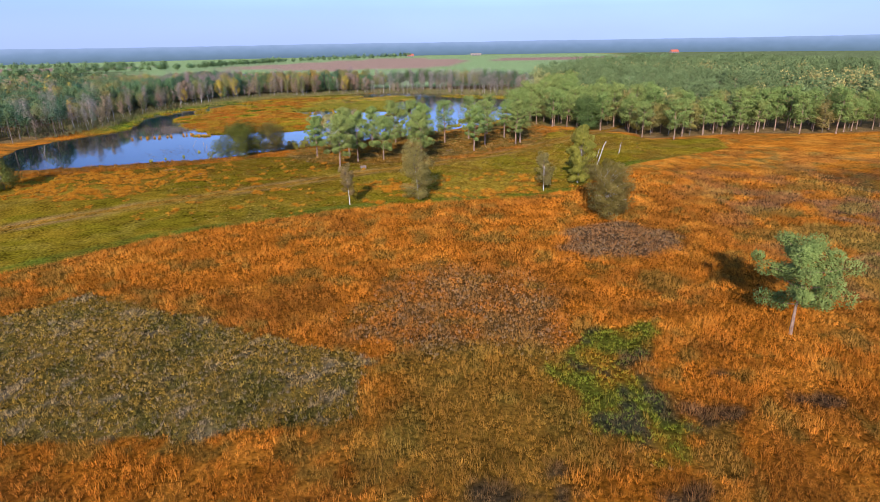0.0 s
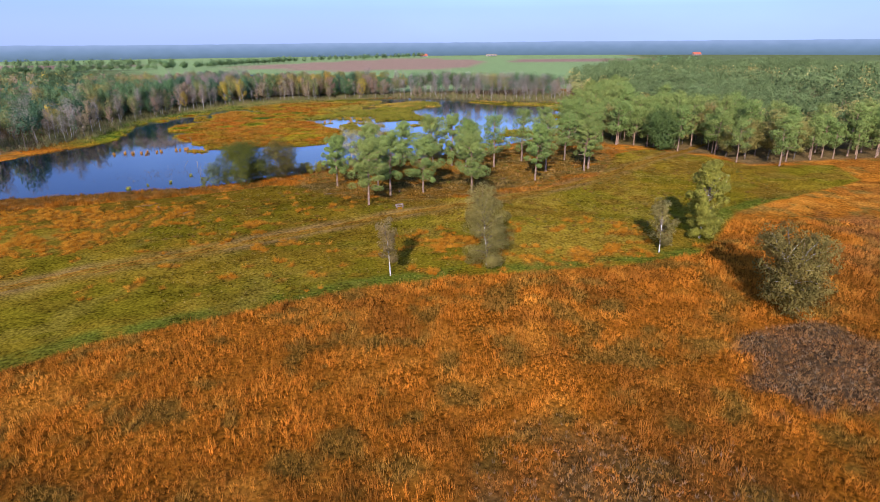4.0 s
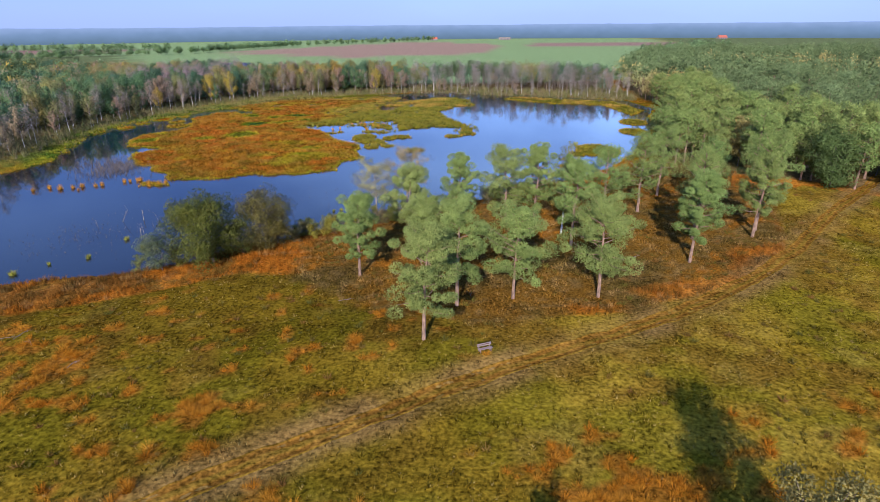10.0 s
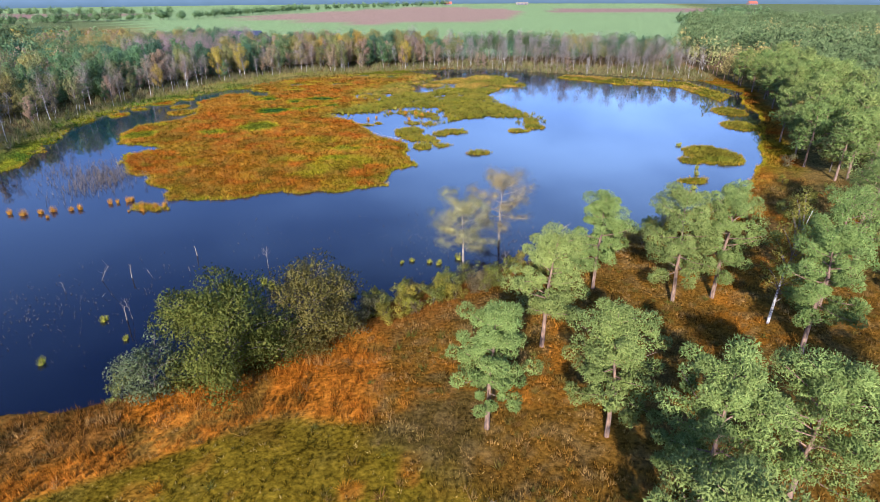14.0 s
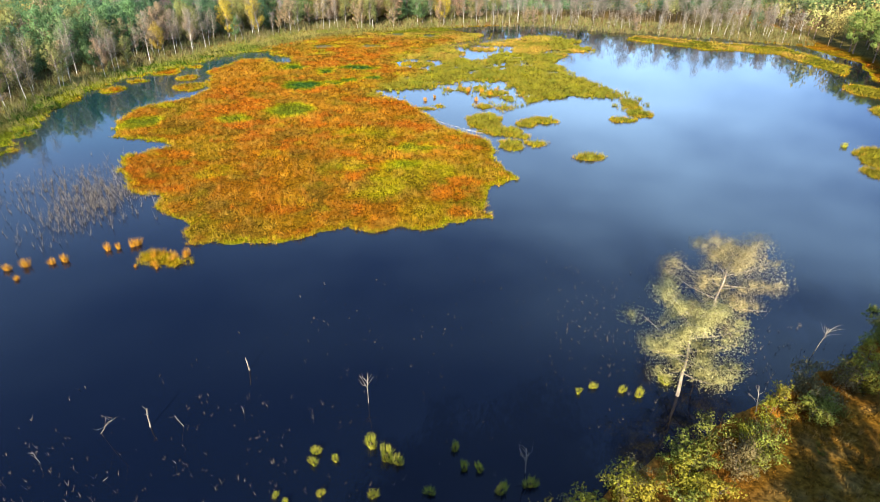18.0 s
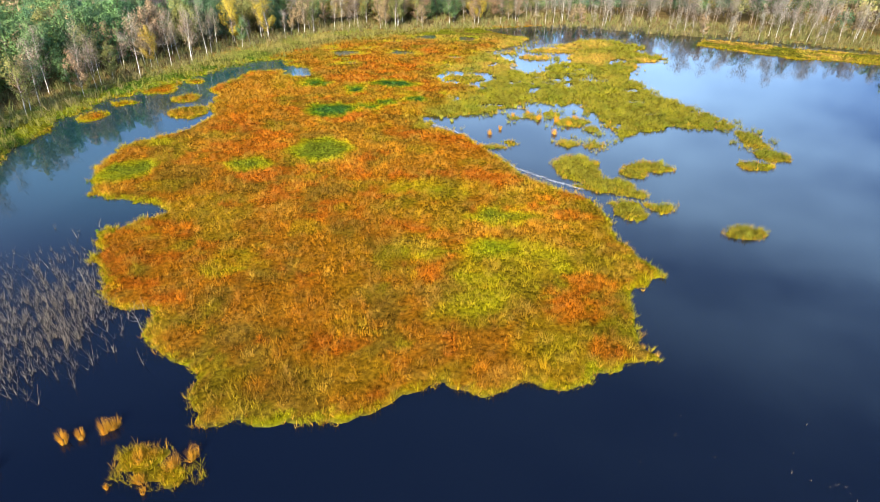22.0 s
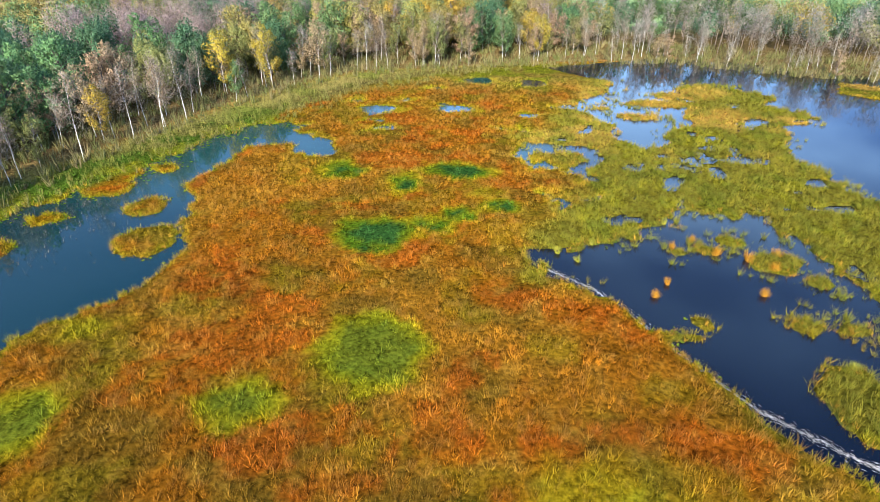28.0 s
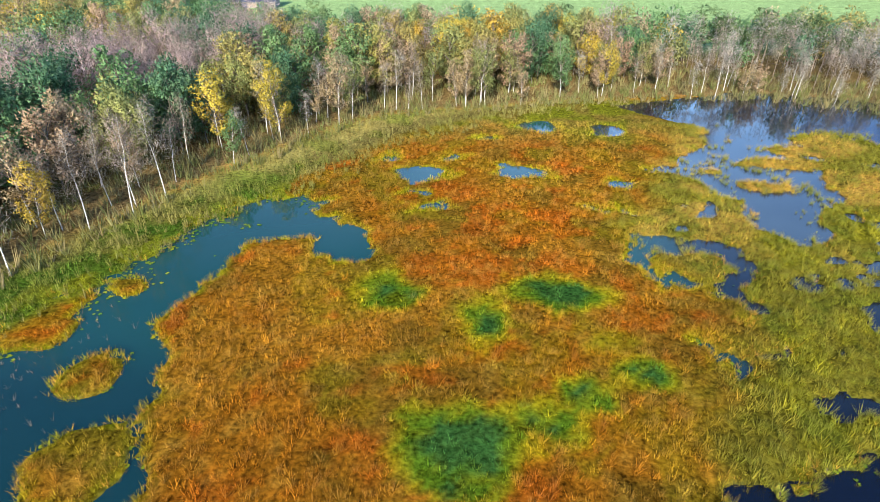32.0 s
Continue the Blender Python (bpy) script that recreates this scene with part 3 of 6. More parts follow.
def two_tone(name, c1, c2, scale, rough=0.85, bump=0.02, stretch=(1, 1, 1)):
    m, nt, bsdf = material(name)
    tc, mp, no = nt.nodes.new("ShaderNodeTexCoord"), nt.nodes.new("ShaderNodeMapping"), nt.nodes.new("ShaderNodeTexNoise")
    mp.inputs["Scale"].default_value = stretch
    no.inputs["Scale"].default_value, no.inputs["Detail"].default_value = scale, 6.0
    nt.links.new(tc.outputs["Object"], mp.inputs["Vector"])
    nt.links.new(mp.outputs["Vector"], no.inputs["Vector"])
    cr = nt.nodes.new("ShaderNodeValToRGB")
    cr.color_ramp.elements[0].position, cr.color_ramp.elements[1].position = 0.35, 0.65
    cr.color_ramp.elements[0].color, cr.color_ramp.elements[1].color = (*c1, 1), (*c2, 1)
    nt.links.new(no.outputs["Fac"], cr.inputs["Fac"])
    nt.links.new(cr.outputs["Color"], bsdf.inputs["Base Color"])
    bsdf.inputs["Roughness"].default_value = rough
    bp = nt.nodes.new("ShaderNodeBump")
    bp.inputs["Distance"].default_value = bump
    nt.links.new(no.outputs["Fac"], bp.inputs["Height"])
    nt.links.new(bp.outputs["Normal"], bsdf.inputs["Normal"])
    return m


GROUND = attr_material("ground_cover", 0.95, 2.8, 0.78, bump=0.14)
GRASS = attr_material("grass_blades", 0.8, 0.9, 0.3, translucent=0.3, puffy=0.36)
NEEDLES = attr_material("pine_needles", 0.7, 0.7, 0.3, translucent=0.18, per_object=0.014, puffy=0.55)
LEAVES = attr_material("leaves", 0.7, 0.7, 0.3, translucent=0.46, per_object=0.018, puffy=0.8)
PINE_BARK = two_tone("pine_bark", (0.10, 0.065, 0.045), (0.30, 0.19, 0.12), 5, 0.9, 0.03, (1, 1, 0.3))
BIRCH_BARK = two_tone("birch_bark", (0.16, 0.14, 0.12), (0.72, 0.69, 0.63), 3.5, 0.75, 0.01, (1, 1, 2.5))
OAK_BARK = two_tone("oak_bark", (0.06, 0.05, 0.04), (0.16, 0.13, 0.10), 6, 0.9, 0.03, (1, 1, 0.3))
TWIG = two_tone("twig_bark", (0.10, 0.075, 0.055), (0.22, 0.17, 0.13), 6, 0.9, 0.01)
DEAD_WOOD = two_tone("dead_wood", (0.13, 0.105, 0.08), (0.30, 0.25, 0.19), 5, 0.85, 0.01, (1, 1, 0.3))
WATER, nt, bsdf = material("peat_water")
wa = nt.nodes.new("ShaderNodeAttribute")
wa.attribute_name = "tone"
nt.links.new(wa.outputs["Color"], bsdf.inputs["Base Color"])
bsdf.inputs["Roughness"].default_value = 0.04
bsdf.inputs["IOR"].default_value = 1.34
wv = noise_node(nt, 1.2, 3.0)
wb = nt.nodes.new("ShaderNodeBump")
wb.inputs["Strength"].default_value, wb.inputs["Distance"].default_value = 0.12, 0.02
nt.links.new(wv.outputs["Fac"], wb.inputs["Height"])
nt.links.new(wb.outputs["Normal"], bsdf.inputs["Normal"])

# ---- ground and water ----
def axis(a, b, step, low, high):
    mid = np.arange(a, b + step, step)
    grow = np.cumsum(step * 1.13 ** np.arange(1, 80))
    return np.concatenate([(a - grow[grow < a - low])[::-1], mid, mid[-1] + grow[grow < high - b]])


gx, gy = axis(-134, 88, 0.72, -4500, 4500), axis(25, 362, 0.72, -1500, 4800)
XX, YY = np.meshgrid(gx, gy)
fx, fy = XX.ravel(), YY.ravel()
land = land_at(fx, fy)
hz = height_at(fx, fy, land)
cover, zones = plant_cover(fx, fy, land)
# dark peat under tall growth, with the shade between stalks put into its colour
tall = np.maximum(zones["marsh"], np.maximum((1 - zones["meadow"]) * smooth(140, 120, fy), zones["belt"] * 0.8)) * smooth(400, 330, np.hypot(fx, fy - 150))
litter_shade = np.clip(tall * 0.5, 0, 0.5) * (1 - zones["wood"])
cover = cover * (1 - litter_shade)[:, None]
cover = blend(cover, (0.03, 0.05, 0.02), smooth(0, -0.5, land))
nx, ny = len(gx), len(gy)
ii = (np.arange(ny - 1)[:, None] * nx + np.arange(nx - 1)[None, :]).ravel()
quads = np.stack([ii, ii + 1, ii + nx + 1, ii + nx], 1)
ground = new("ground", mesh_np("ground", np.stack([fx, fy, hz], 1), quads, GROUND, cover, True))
tagged(ground, "gently uneven heath and marsh ground with rough grass cover", "ground", kind="structure")
wx, wy = np.meshgrid(np.linspace(-150, 75, 150), np.linspace(130, 390, 150))
wi = (np.arange(149)[:, None] * 150 + np.arange(149)[None, :]).ravel()
wx, wy = wx.ravel(), wy.ravel()
wtone = blend(np.tile(np.array((0.0012, 0.0030, 0.0095)), (len(wx), 1)), (0.004, 0.024, 0.030), smooth(-92, -102, wx) * smooth(226, 250, wy))
wtone = blend(wtone, (0.006, 0.040, 0.040), smooth(-58, -66, wx) * smooth(282, 292, wy))
water = new("water", mesh_np("water", np.stack([wx, wy, np.zeros(len(wx))], 1), np.stack([wi, wi + 1, wi + 151, wi + 150], 1), WATER, wtone, True))
tagged(water, "dark still peat lake reflecting blue sky", "lake water", kind="structure")
# distant wooded horizon, haze painted into the colours of a glowing backdrop
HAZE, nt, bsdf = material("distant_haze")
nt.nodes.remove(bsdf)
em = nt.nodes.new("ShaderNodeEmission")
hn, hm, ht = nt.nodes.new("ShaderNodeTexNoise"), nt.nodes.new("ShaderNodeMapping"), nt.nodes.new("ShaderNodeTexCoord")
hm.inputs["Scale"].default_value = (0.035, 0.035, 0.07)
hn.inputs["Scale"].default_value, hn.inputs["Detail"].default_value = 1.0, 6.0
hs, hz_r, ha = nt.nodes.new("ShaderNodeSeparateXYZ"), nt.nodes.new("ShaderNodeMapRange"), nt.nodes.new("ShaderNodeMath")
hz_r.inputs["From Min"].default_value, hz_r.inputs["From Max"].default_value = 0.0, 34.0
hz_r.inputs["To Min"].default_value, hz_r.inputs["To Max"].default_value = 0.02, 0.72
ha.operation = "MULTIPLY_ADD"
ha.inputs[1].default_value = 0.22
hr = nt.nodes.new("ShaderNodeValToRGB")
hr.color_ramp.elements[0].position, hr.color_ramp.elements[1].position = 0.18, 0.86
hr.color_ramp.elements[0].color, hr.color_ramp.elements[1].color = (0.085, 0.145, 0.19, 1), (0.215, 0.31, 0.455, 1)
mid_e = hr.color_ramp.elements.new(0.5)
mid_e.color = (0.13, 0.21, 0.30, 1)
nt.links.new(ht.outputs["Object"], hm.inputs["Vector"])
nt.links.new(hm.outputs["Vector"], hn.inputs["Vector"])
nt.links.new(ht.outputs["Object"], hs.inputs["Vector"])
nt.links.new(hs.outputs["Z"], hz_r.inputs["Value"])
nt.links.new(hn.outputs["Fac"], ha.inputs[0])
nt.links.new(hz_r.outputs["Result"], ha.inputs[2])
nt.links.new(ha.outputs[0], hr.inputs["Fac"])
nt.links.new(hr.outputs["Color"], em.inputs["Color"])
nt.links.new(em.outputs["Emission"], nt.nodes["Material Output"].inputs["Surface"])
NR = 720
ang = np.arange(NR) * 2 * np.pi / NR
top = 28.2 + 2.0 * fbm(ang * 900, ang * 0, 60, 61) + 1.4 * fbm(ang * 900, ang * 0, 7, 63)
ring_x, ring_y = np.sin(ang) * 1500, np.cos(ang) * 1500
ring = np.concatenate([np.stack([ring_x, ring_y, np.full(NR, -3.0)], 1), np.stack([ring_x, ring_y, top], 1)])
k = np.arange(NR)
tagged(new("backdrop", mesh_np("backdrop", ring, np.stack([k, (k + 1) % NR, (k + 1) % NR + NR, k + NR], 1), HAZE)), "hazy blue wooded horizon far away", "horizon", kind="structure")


# ---- plants as tufts ----
def tuft_mesh(name, x, y, high, spread, width, cols, blades, mat, label, category, lean=(0.0, 0.0), tips=None):
    n = len(x)
    z = np.maximum(height_at(x, y), 0.0)
    a = RNG.uniform(0, 2 * np.pi, (n, blades))
    base_r = RNG.uniform(0, 0.35, (n, blades)) * spread[:, None]
    tip_r = base_r + RNG.uniform(0.2, 1.0, (n, blades)) * spread[:, None]
    hh = high[:, None] * RNG.uniform(0.6, 1.15, (n, blades))
    bx, by = x[:, None] + np.cos(a) * base_r, y[:, None] + np.sin(a) * base_r
    tx = x[:, None] + np.cos(a) * tip_r + lean[0] * hh
    ty = y[:, None] + np.sin(a) * tip_r + lean[1] * hh
    w = width[:, None] * RNG.uniform(0.6, 1.4, (n, blades))
    b = a + RNG.uniform(0.6, 2.5, (n, blades))
    dx, dy = np.cos(b) * w, np.sin(b) * w
    zb = np.repeat(z[:, None] - 0.05, blades, 1)
    v = np.stack([np.stack([bx - dx, by - dy, zb], -1), np.stack([bx + dx, by + dy, zb], -1), np.stack([tx, ty, zb + 0.05 + hh], -1)], 2).reshape(-1, 3)
    f = np.arange(len(v)).reshape(-1, 3)
    up = np.stack([np.cos(a) * 0.5, np.sin(a) * 0.5, np.full_like(a, 0.5)], -1).reshape(-1, 3)
    vary = RNG.uniform(0.78, 1.25, (n, blades, 1))
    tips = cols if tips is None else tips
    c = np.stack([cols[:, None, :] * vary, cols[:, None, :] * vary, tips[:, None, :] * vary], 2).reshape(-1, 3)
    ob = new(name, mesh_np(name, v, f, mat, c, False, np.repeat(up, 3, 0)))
    return tagged(ob, label, category, kind="stuff")


def scatter(n, x0, x1, y0, y1):
    return RNG.uniform(x0, x1, n), RNG.uniform(y0, y1, n)


def cover_plants():
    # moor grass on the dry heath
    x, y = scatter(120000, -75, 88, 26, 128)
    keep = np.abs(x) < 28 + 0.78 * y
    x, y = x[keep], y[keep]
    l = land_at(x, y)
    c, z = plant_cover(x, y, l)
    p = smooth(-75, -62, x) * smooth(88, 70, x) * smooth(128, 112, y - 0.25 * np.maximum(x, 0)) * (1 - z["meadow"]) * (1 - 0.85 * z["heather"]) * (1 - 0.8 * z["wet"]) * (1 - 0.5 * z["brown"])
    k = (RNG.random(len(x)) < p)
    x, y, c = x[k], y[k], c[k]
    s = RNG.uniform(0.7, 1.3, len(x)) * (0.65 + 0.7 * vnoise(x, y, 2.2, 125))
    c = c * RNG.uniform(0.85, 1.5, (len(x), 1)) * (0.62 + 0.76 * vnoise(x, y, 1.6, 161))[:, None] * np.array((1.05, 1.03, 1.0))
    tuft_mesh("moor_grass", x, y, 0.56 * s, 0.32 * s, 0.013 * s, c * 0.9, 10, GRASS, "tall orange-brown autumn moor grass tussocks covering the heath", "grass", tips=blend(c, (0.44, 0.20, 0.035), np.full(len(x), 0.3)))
    # low heather and wet greens
    x, y = scatter(52000, -62, 36, 29, 92)
    c, z = plant_cover(x, y, land_at(x, y))
    k = RNG.random(len(x)) < np.maximum(z["heather"], np.maximum(z["wet"] * 0.7, z["brown"] * 0.9))
    x, y, c, w = x[k], y[k], c[k], z["wet"][k]
    s = RNG.uniform(0.6, 1.4, len(x))
    c = c * RNG.uniform(0.8, 1.8, (len(x), 1))
    grey = (RNG.random(len(x)) < 0.3) * 0.6 * (1 - w)
    c = blend(blend(c * np.array((1.12, 1.0, 0.8)), (0.22, 0.175, 0.115), grey), (0.15, 0.21, 0.02), w * 0.5 * (RNG.random(len(x)) < 0.6))
    tuft_mesh("heather_shrubs", x, y, 0.26 * s, 0.24 * s, 0.03 * s, c, 8, GRASS, "low grey-brown and green heather clumps", "heather")
    # meadow
    x, y = scatter(110000, -95, 62, 74, 182)
    keep = np.abs(x + 5) < 16 + 0.62 * (y - 60)
    x, y = x[keep], y[keep]
    c, z = plant_cover(x, y, land_at(x, y))
    k = RNG.random(len(x)) < z["meadow"] * smooth(1.0, 1.7, z["lane"])
    x, y, c = x[k], y[k], c[k]
    s = RNG.uniform(0.5, 1.2, len(x)) * (0.6 + 0.8 * vnoise(x, y, 1.1, 127))
    pick = RNG.random(len(x))
    s = s * np.where(pick < 0.2, 1.5, 1.0)
    c = blend(c, (0.33, 0.24, 0.07), (pick > 0.84) * 0.6) * np.where(pick < 0.2, 0.5, 1.1)[:, None]
    tuft_mesh("meadow_grass", x, y, 0.17 * s, 0.22 * s, 0.032 * s, c * RNG.uniform(0.85, 1.25, (len(x), 1)) * (0.6 + 0.7 * vnoise(x, y, 0.9, 163))[:, None], 5, GRASS, "short grazed olive-green meadow grass with straw tufts", "grass")
    # rounded orange tussocks dotted over the meadow
    x, y = scatter(26000, -98, 60, 84, 150)
    c, z = plant_cover(x, y, land_at(x, y))
    k = RNG.random(len(x)) < z["orange"] * z["meadow"] * smooth(1.2, 2.0, z["lane"]) * 0.7
    x, y = x[k], y[k]
    t = RNG.random((len(x), 1))
    c = np.array((0.36, 0.13, 0.008)) * t + np.array((0.46, 0.215, 0.02)) * (1 - t)
    s = RNG.uniform(0.55, 1.4, len(x))
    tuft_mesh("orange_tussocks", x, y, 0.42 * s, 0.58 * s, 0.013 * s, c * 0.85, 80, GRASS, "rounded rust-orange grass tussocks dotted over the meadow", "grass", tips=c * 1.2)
    # wood edge and shore
    x, y = scatter(110000, -100, 38, 128, 216)
    l = land_at(x, y)
    c, z = plant_cover(x, y, l)
    k = (l > 0.15) & (z["dry"] > -2) & (RNG.random(len(x)) < np.maximum(z["belt"], (1 - z["meadow"]))) & (z["lane"] > 1)
    x, y, c, belt = x[k], y[k], c[k], z["belt"][k]
    s = RNG.uniform(0.6, 1.35, len(x)) * (0.45 + 1.0 * vnoise(x, y, 1.7, 129)) * (1 - 0.35 * belt)
    pale = (vnoise(x, y, 1.3, 131) > 0.72) * 0.45
    dark = (vnoise(x, y, 1.1, 133) > 0.66) * 0.6
    c = blend(blend(c, (0.36, 0.225, 0.075), pale), (0.085, 0.058, 0.014), dark)
    tuft_mesh("shore_grass", x, y, 0.5 * s, 0.32 * s, 0.024 * s, c * RNG.uniform(0.5, 1.15, (len(x), 1)) * (1 + 0.25 * belt)[:, None], 8, GRASS, "orange moor grass and brambles along the shore", "grass")
    # low brambles and heather cushions under the pines and along the track
    x, y = scatter(9000, -60, 60, 104, 200)
    c, z = plant_cover(x, y, land_at(x, y))
    k = (z["dry"] > 2) & (z["lane"] > 2.2) & (RNG.random(len(x)) < np.maximum(z["belt"] * 0.75, z["meadow"] * 0.22 * smooth(112, 128, y)) * smooth(0.42, 0.56, fbm(x, y, 5.0, 165, 3)))
    x, y = x[k], y[k]
    t, s = RNG.random((len(x), 1)), RNG.uniform(0.5, 1.4, len(x))
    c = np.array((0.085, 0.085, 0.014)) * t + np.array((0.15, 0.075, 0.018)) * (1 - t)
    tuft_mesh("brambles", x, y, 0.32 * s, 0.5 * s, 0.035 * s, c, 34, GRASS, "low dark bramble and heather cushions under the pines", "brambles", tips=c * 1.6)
    # marsh
    x, y = scatter(190000, -134, 56, 200, 376)
    l = land_at(x, y)
    k = (l > -0.12) | ((l > -1.2) & (RNG.random(len(x)) < 0.22) & (sdist(OLIVE, x, y) > -2))
    x, y, l = x[k], y[k], l[k]
    c, z = plant_cover(x, y, l)
    k = (z["dry"] < 24) & ((z["dry"] < 5) | (x < 25)) & (z["wood"] < 0.5)
    k &= RNG.random(len(x)) < np.where(blobs(MOSS, x, y) > -0.2, 0.75, 1.0) * smooth(420, 240, y + 40)
    x, y, c, l, z = x[k], y[k], c[k], l[k], z["olive"][k]
    s = RNG.uniform(0.65, 1.3, len(x)) * (0.55 + 0.45 * smooth(0.2, 1.5, l)) * (1 + 0.3 * z)
    lump = vnoise(x, y, 1.2, 121) * 0.6 + vnoise(x, y, 2.9, 123) * 0.4
    s, c = s * (0.4 + 1.1 * lump), c * (0.7 + 0.6 * smooth(0.2, 0.8, lump))[:, None]
    tuft_mesh("marsh_grass", x, y, 0.5 * s, 0.38 * s, 0.015 * s, c * RNG.uniform(0.85, 1.2, (len(x), 1)), 9, GRASS, "rust, lime and olive sedge tussocks of a floating marsh", "marsh grass")
    # taller plumes and mounds of sedge on the marsh
    x, y = scatter(34000, -116, 0, 203, 352)
    l = land_at(x, y)
    k = ((l > 0.25) & (blobs(MOSS, x, y) < -0.3)) | ((l > -2.2) & (l < 0) & (sdist(OLIVE, x, y) > -3) & (vnoise(x, y, 1.7, 137) > 0.60))
    x, y, l = x[k], y[k], l[k]
    c, z = plant_cover(x, y, l)
    k = (z["dry"] < 2) & (RNG.random(len(x)) < np.where(z["olive"] > 0.5, 0.95, 0.35 + 0.6 * smooth(0.4, 0.6, vnoise(x, y, 4.0, 135))))
    x, y, c, o = x[k], y[k], c[k], z["olive"][k]
    s = RNG.uniform(0.55, 1.3, len(x)) * (1 + 0.15 * o)
    c = c * RNG.uniform(0.7, 1.2, (len(x), 1))
    tip = blend(c, (0.38, 0.20, 0.055), RNG.uniform(0.1, 0.6, len(x)) * (1 - o))
    tip = blend(tip, (0.23, 0.18, 0.045), o * 0.55)
    tuft_mesh("sedge_plumes", x, y, 0.6 * s, 0.5 * s, 0.012 * s, blend(c, (0.15, 0.19, 0.012), o * 0.5), 26, GRASS, "feathery sedge plumes with pale tips standing over the marsh", "marsh grass", (0.12, 0.1), tip)


def marsh_edge():
    x, y = scatter(260000, -134, 50, 198, 352)
    l = land_at(x, y)
    k = (l > -0.35) & (l < 0.55)
    x, y, l = x[k], y[k], l[k]
    c, z = plant_cover(x, y, l)
    k = z["dry"] < 3
    x, y, c, o = x[k], y[k], c[k], z["olive"][k]
    c = blend(c, (0.30, 0.27, 0.014), RNG.random(len(x)) * 0.3 * (1 - 0.95 * o))
    c = blend(c, (0.40, 0.20, 0.03), (RNG.random(len(x)) < 0.25) * 0.8)
    s = RNG.uniform(0.5, 1.3, len(x))
    tuft_mesh("edge_sedge", x, y, 0.5 * s, 0.42 * s, 0.018 * s, c * RNG.uniform(0.7, 1.4, (len(x), 1)), 7, GRASS, "lime and straw sedge fringing the floating marsh", "sedge")


def undergrowth():
    x, y = scatter(26000, -160, 70, 200, 400)
    d = sdist(NORTH_WOOD, x, y)
    k = (d > -2) & (d < 22)
    x, y = x[k], y[k]
    t = RNG.random((len(x), 1))
    c = np.array((0.12, 0.135, 0.04)) * t + np.array((0.21, 0.165, 0.08)) * (1 - t)
    s = RNG.uniform(0.5, 1.5, len(x))
    tuft_mesh("undergrowth", x, y, 1.5 * s, 1.0 * s, 0.05 * s, c, 12, GRASS, "brown and olive brushwood under the birches", "undergrowth")


def bank_reeds():
    x, y = scatter(30000, -136, -40, 240, 366)
    l, d, w = land_at(x, y), -sdist(LAKE, x, y), sdist(NORTH_WOOD, x, y)
    k = (d > -3.0) & (w < 1) & (l > -0.9) & (RNG.random(len(x)) < smooth(-3.0, 1.0, d) * (0.25 + 0.75 * smooth(0.42, 0.58, fbm(x, y, 3.2, 143, 3))))
    x, y = x[k], y[k]
    t, n = RNG.random((len(x), 1)), vnoise(x, y, 5.0, 145)[:, None]
    c = np.array((0.115, 0.135, 0.022)) * n + np.array((0.20, 0.165, 0.055)) * (1 - n)
    s = RNG.uniform(0.5, 1.4, len(x))
    tuft_mesh("bank_reeds", x, y, 1.0 * s, 0.46 * s, 0.017 * s, c * (0.7 + 0.5 * t), 10, GRASS, "tall olive and straw reeds between the wood and the marsh", "reeds", tips=c * (1.0 + 0.5 * t))


def lily_pads():
    """Floating leaves crowding the edges of the channel and ponds, each a folded leaf."""
    x, y = scatter(60000, -134, -56, 232, 352)
    l, d = land_at(x, y), -sdist(LAKE, x, y)
    near_bank = smooth(-7.0, -1.0, d) * smooth(258, 275, y)
    p = smooth(-2.6, -0.1, l) * np.maximum(near_bank, 0.35 * smooth(-1.0, 0.0, l)) * smooth(0.40, 0.56, fbm(x, y, 3.5, 141, 3))
    k = (l < 0.0) & (RNG.random(len(x)) < p)
    x, y = x[k], y[k]
    n = len(x)
    r = RNG.uniform(0.09, 0.24, n)
    a = RNG.uniform(0, 6.28, n)[:, None] + np.array((0.3, 1.5, 2.7, 3.9, 5.2))
    q = np.stack([x[:, None] + np.cos(a) * r[:, None], y[:, None] + np.sin(a) * r[:, None], np.full((n, 5), 0.02) + RNG.uniform(0, 0.05, (n, 5))], -1)
    mid = np.stack([x, y, np.full(n, 0.03)], -1)[:, None, :]
    v = np.concatenate([mid, q], 1).reshape(-1, 3)
    o = np.arange(n)[:, None, None] * 6
    f = (o + np.array(((0, 1, 2), (0, 2, 3), (0, 3, 4), (0, 4, 5)))).reshape(-1, 3)
    t = RNG.random((n, 1))
    c = np.repeat((np.array((0.045, 0.115, 0.016)) * t + np.array((0.20, 0.23, 0.016)) * (1 - t)), 6, 0)
    ob = new("lily_pads", mesh_np("lily_pads", v, f, GRASS, c, False, np.tile(np.array((0, -0.2, 1.0)), (len(v), 1))))
    tagged(ob, "green and lime floating leaves crowding the edge of the channel", "water plants", kind="stuff")


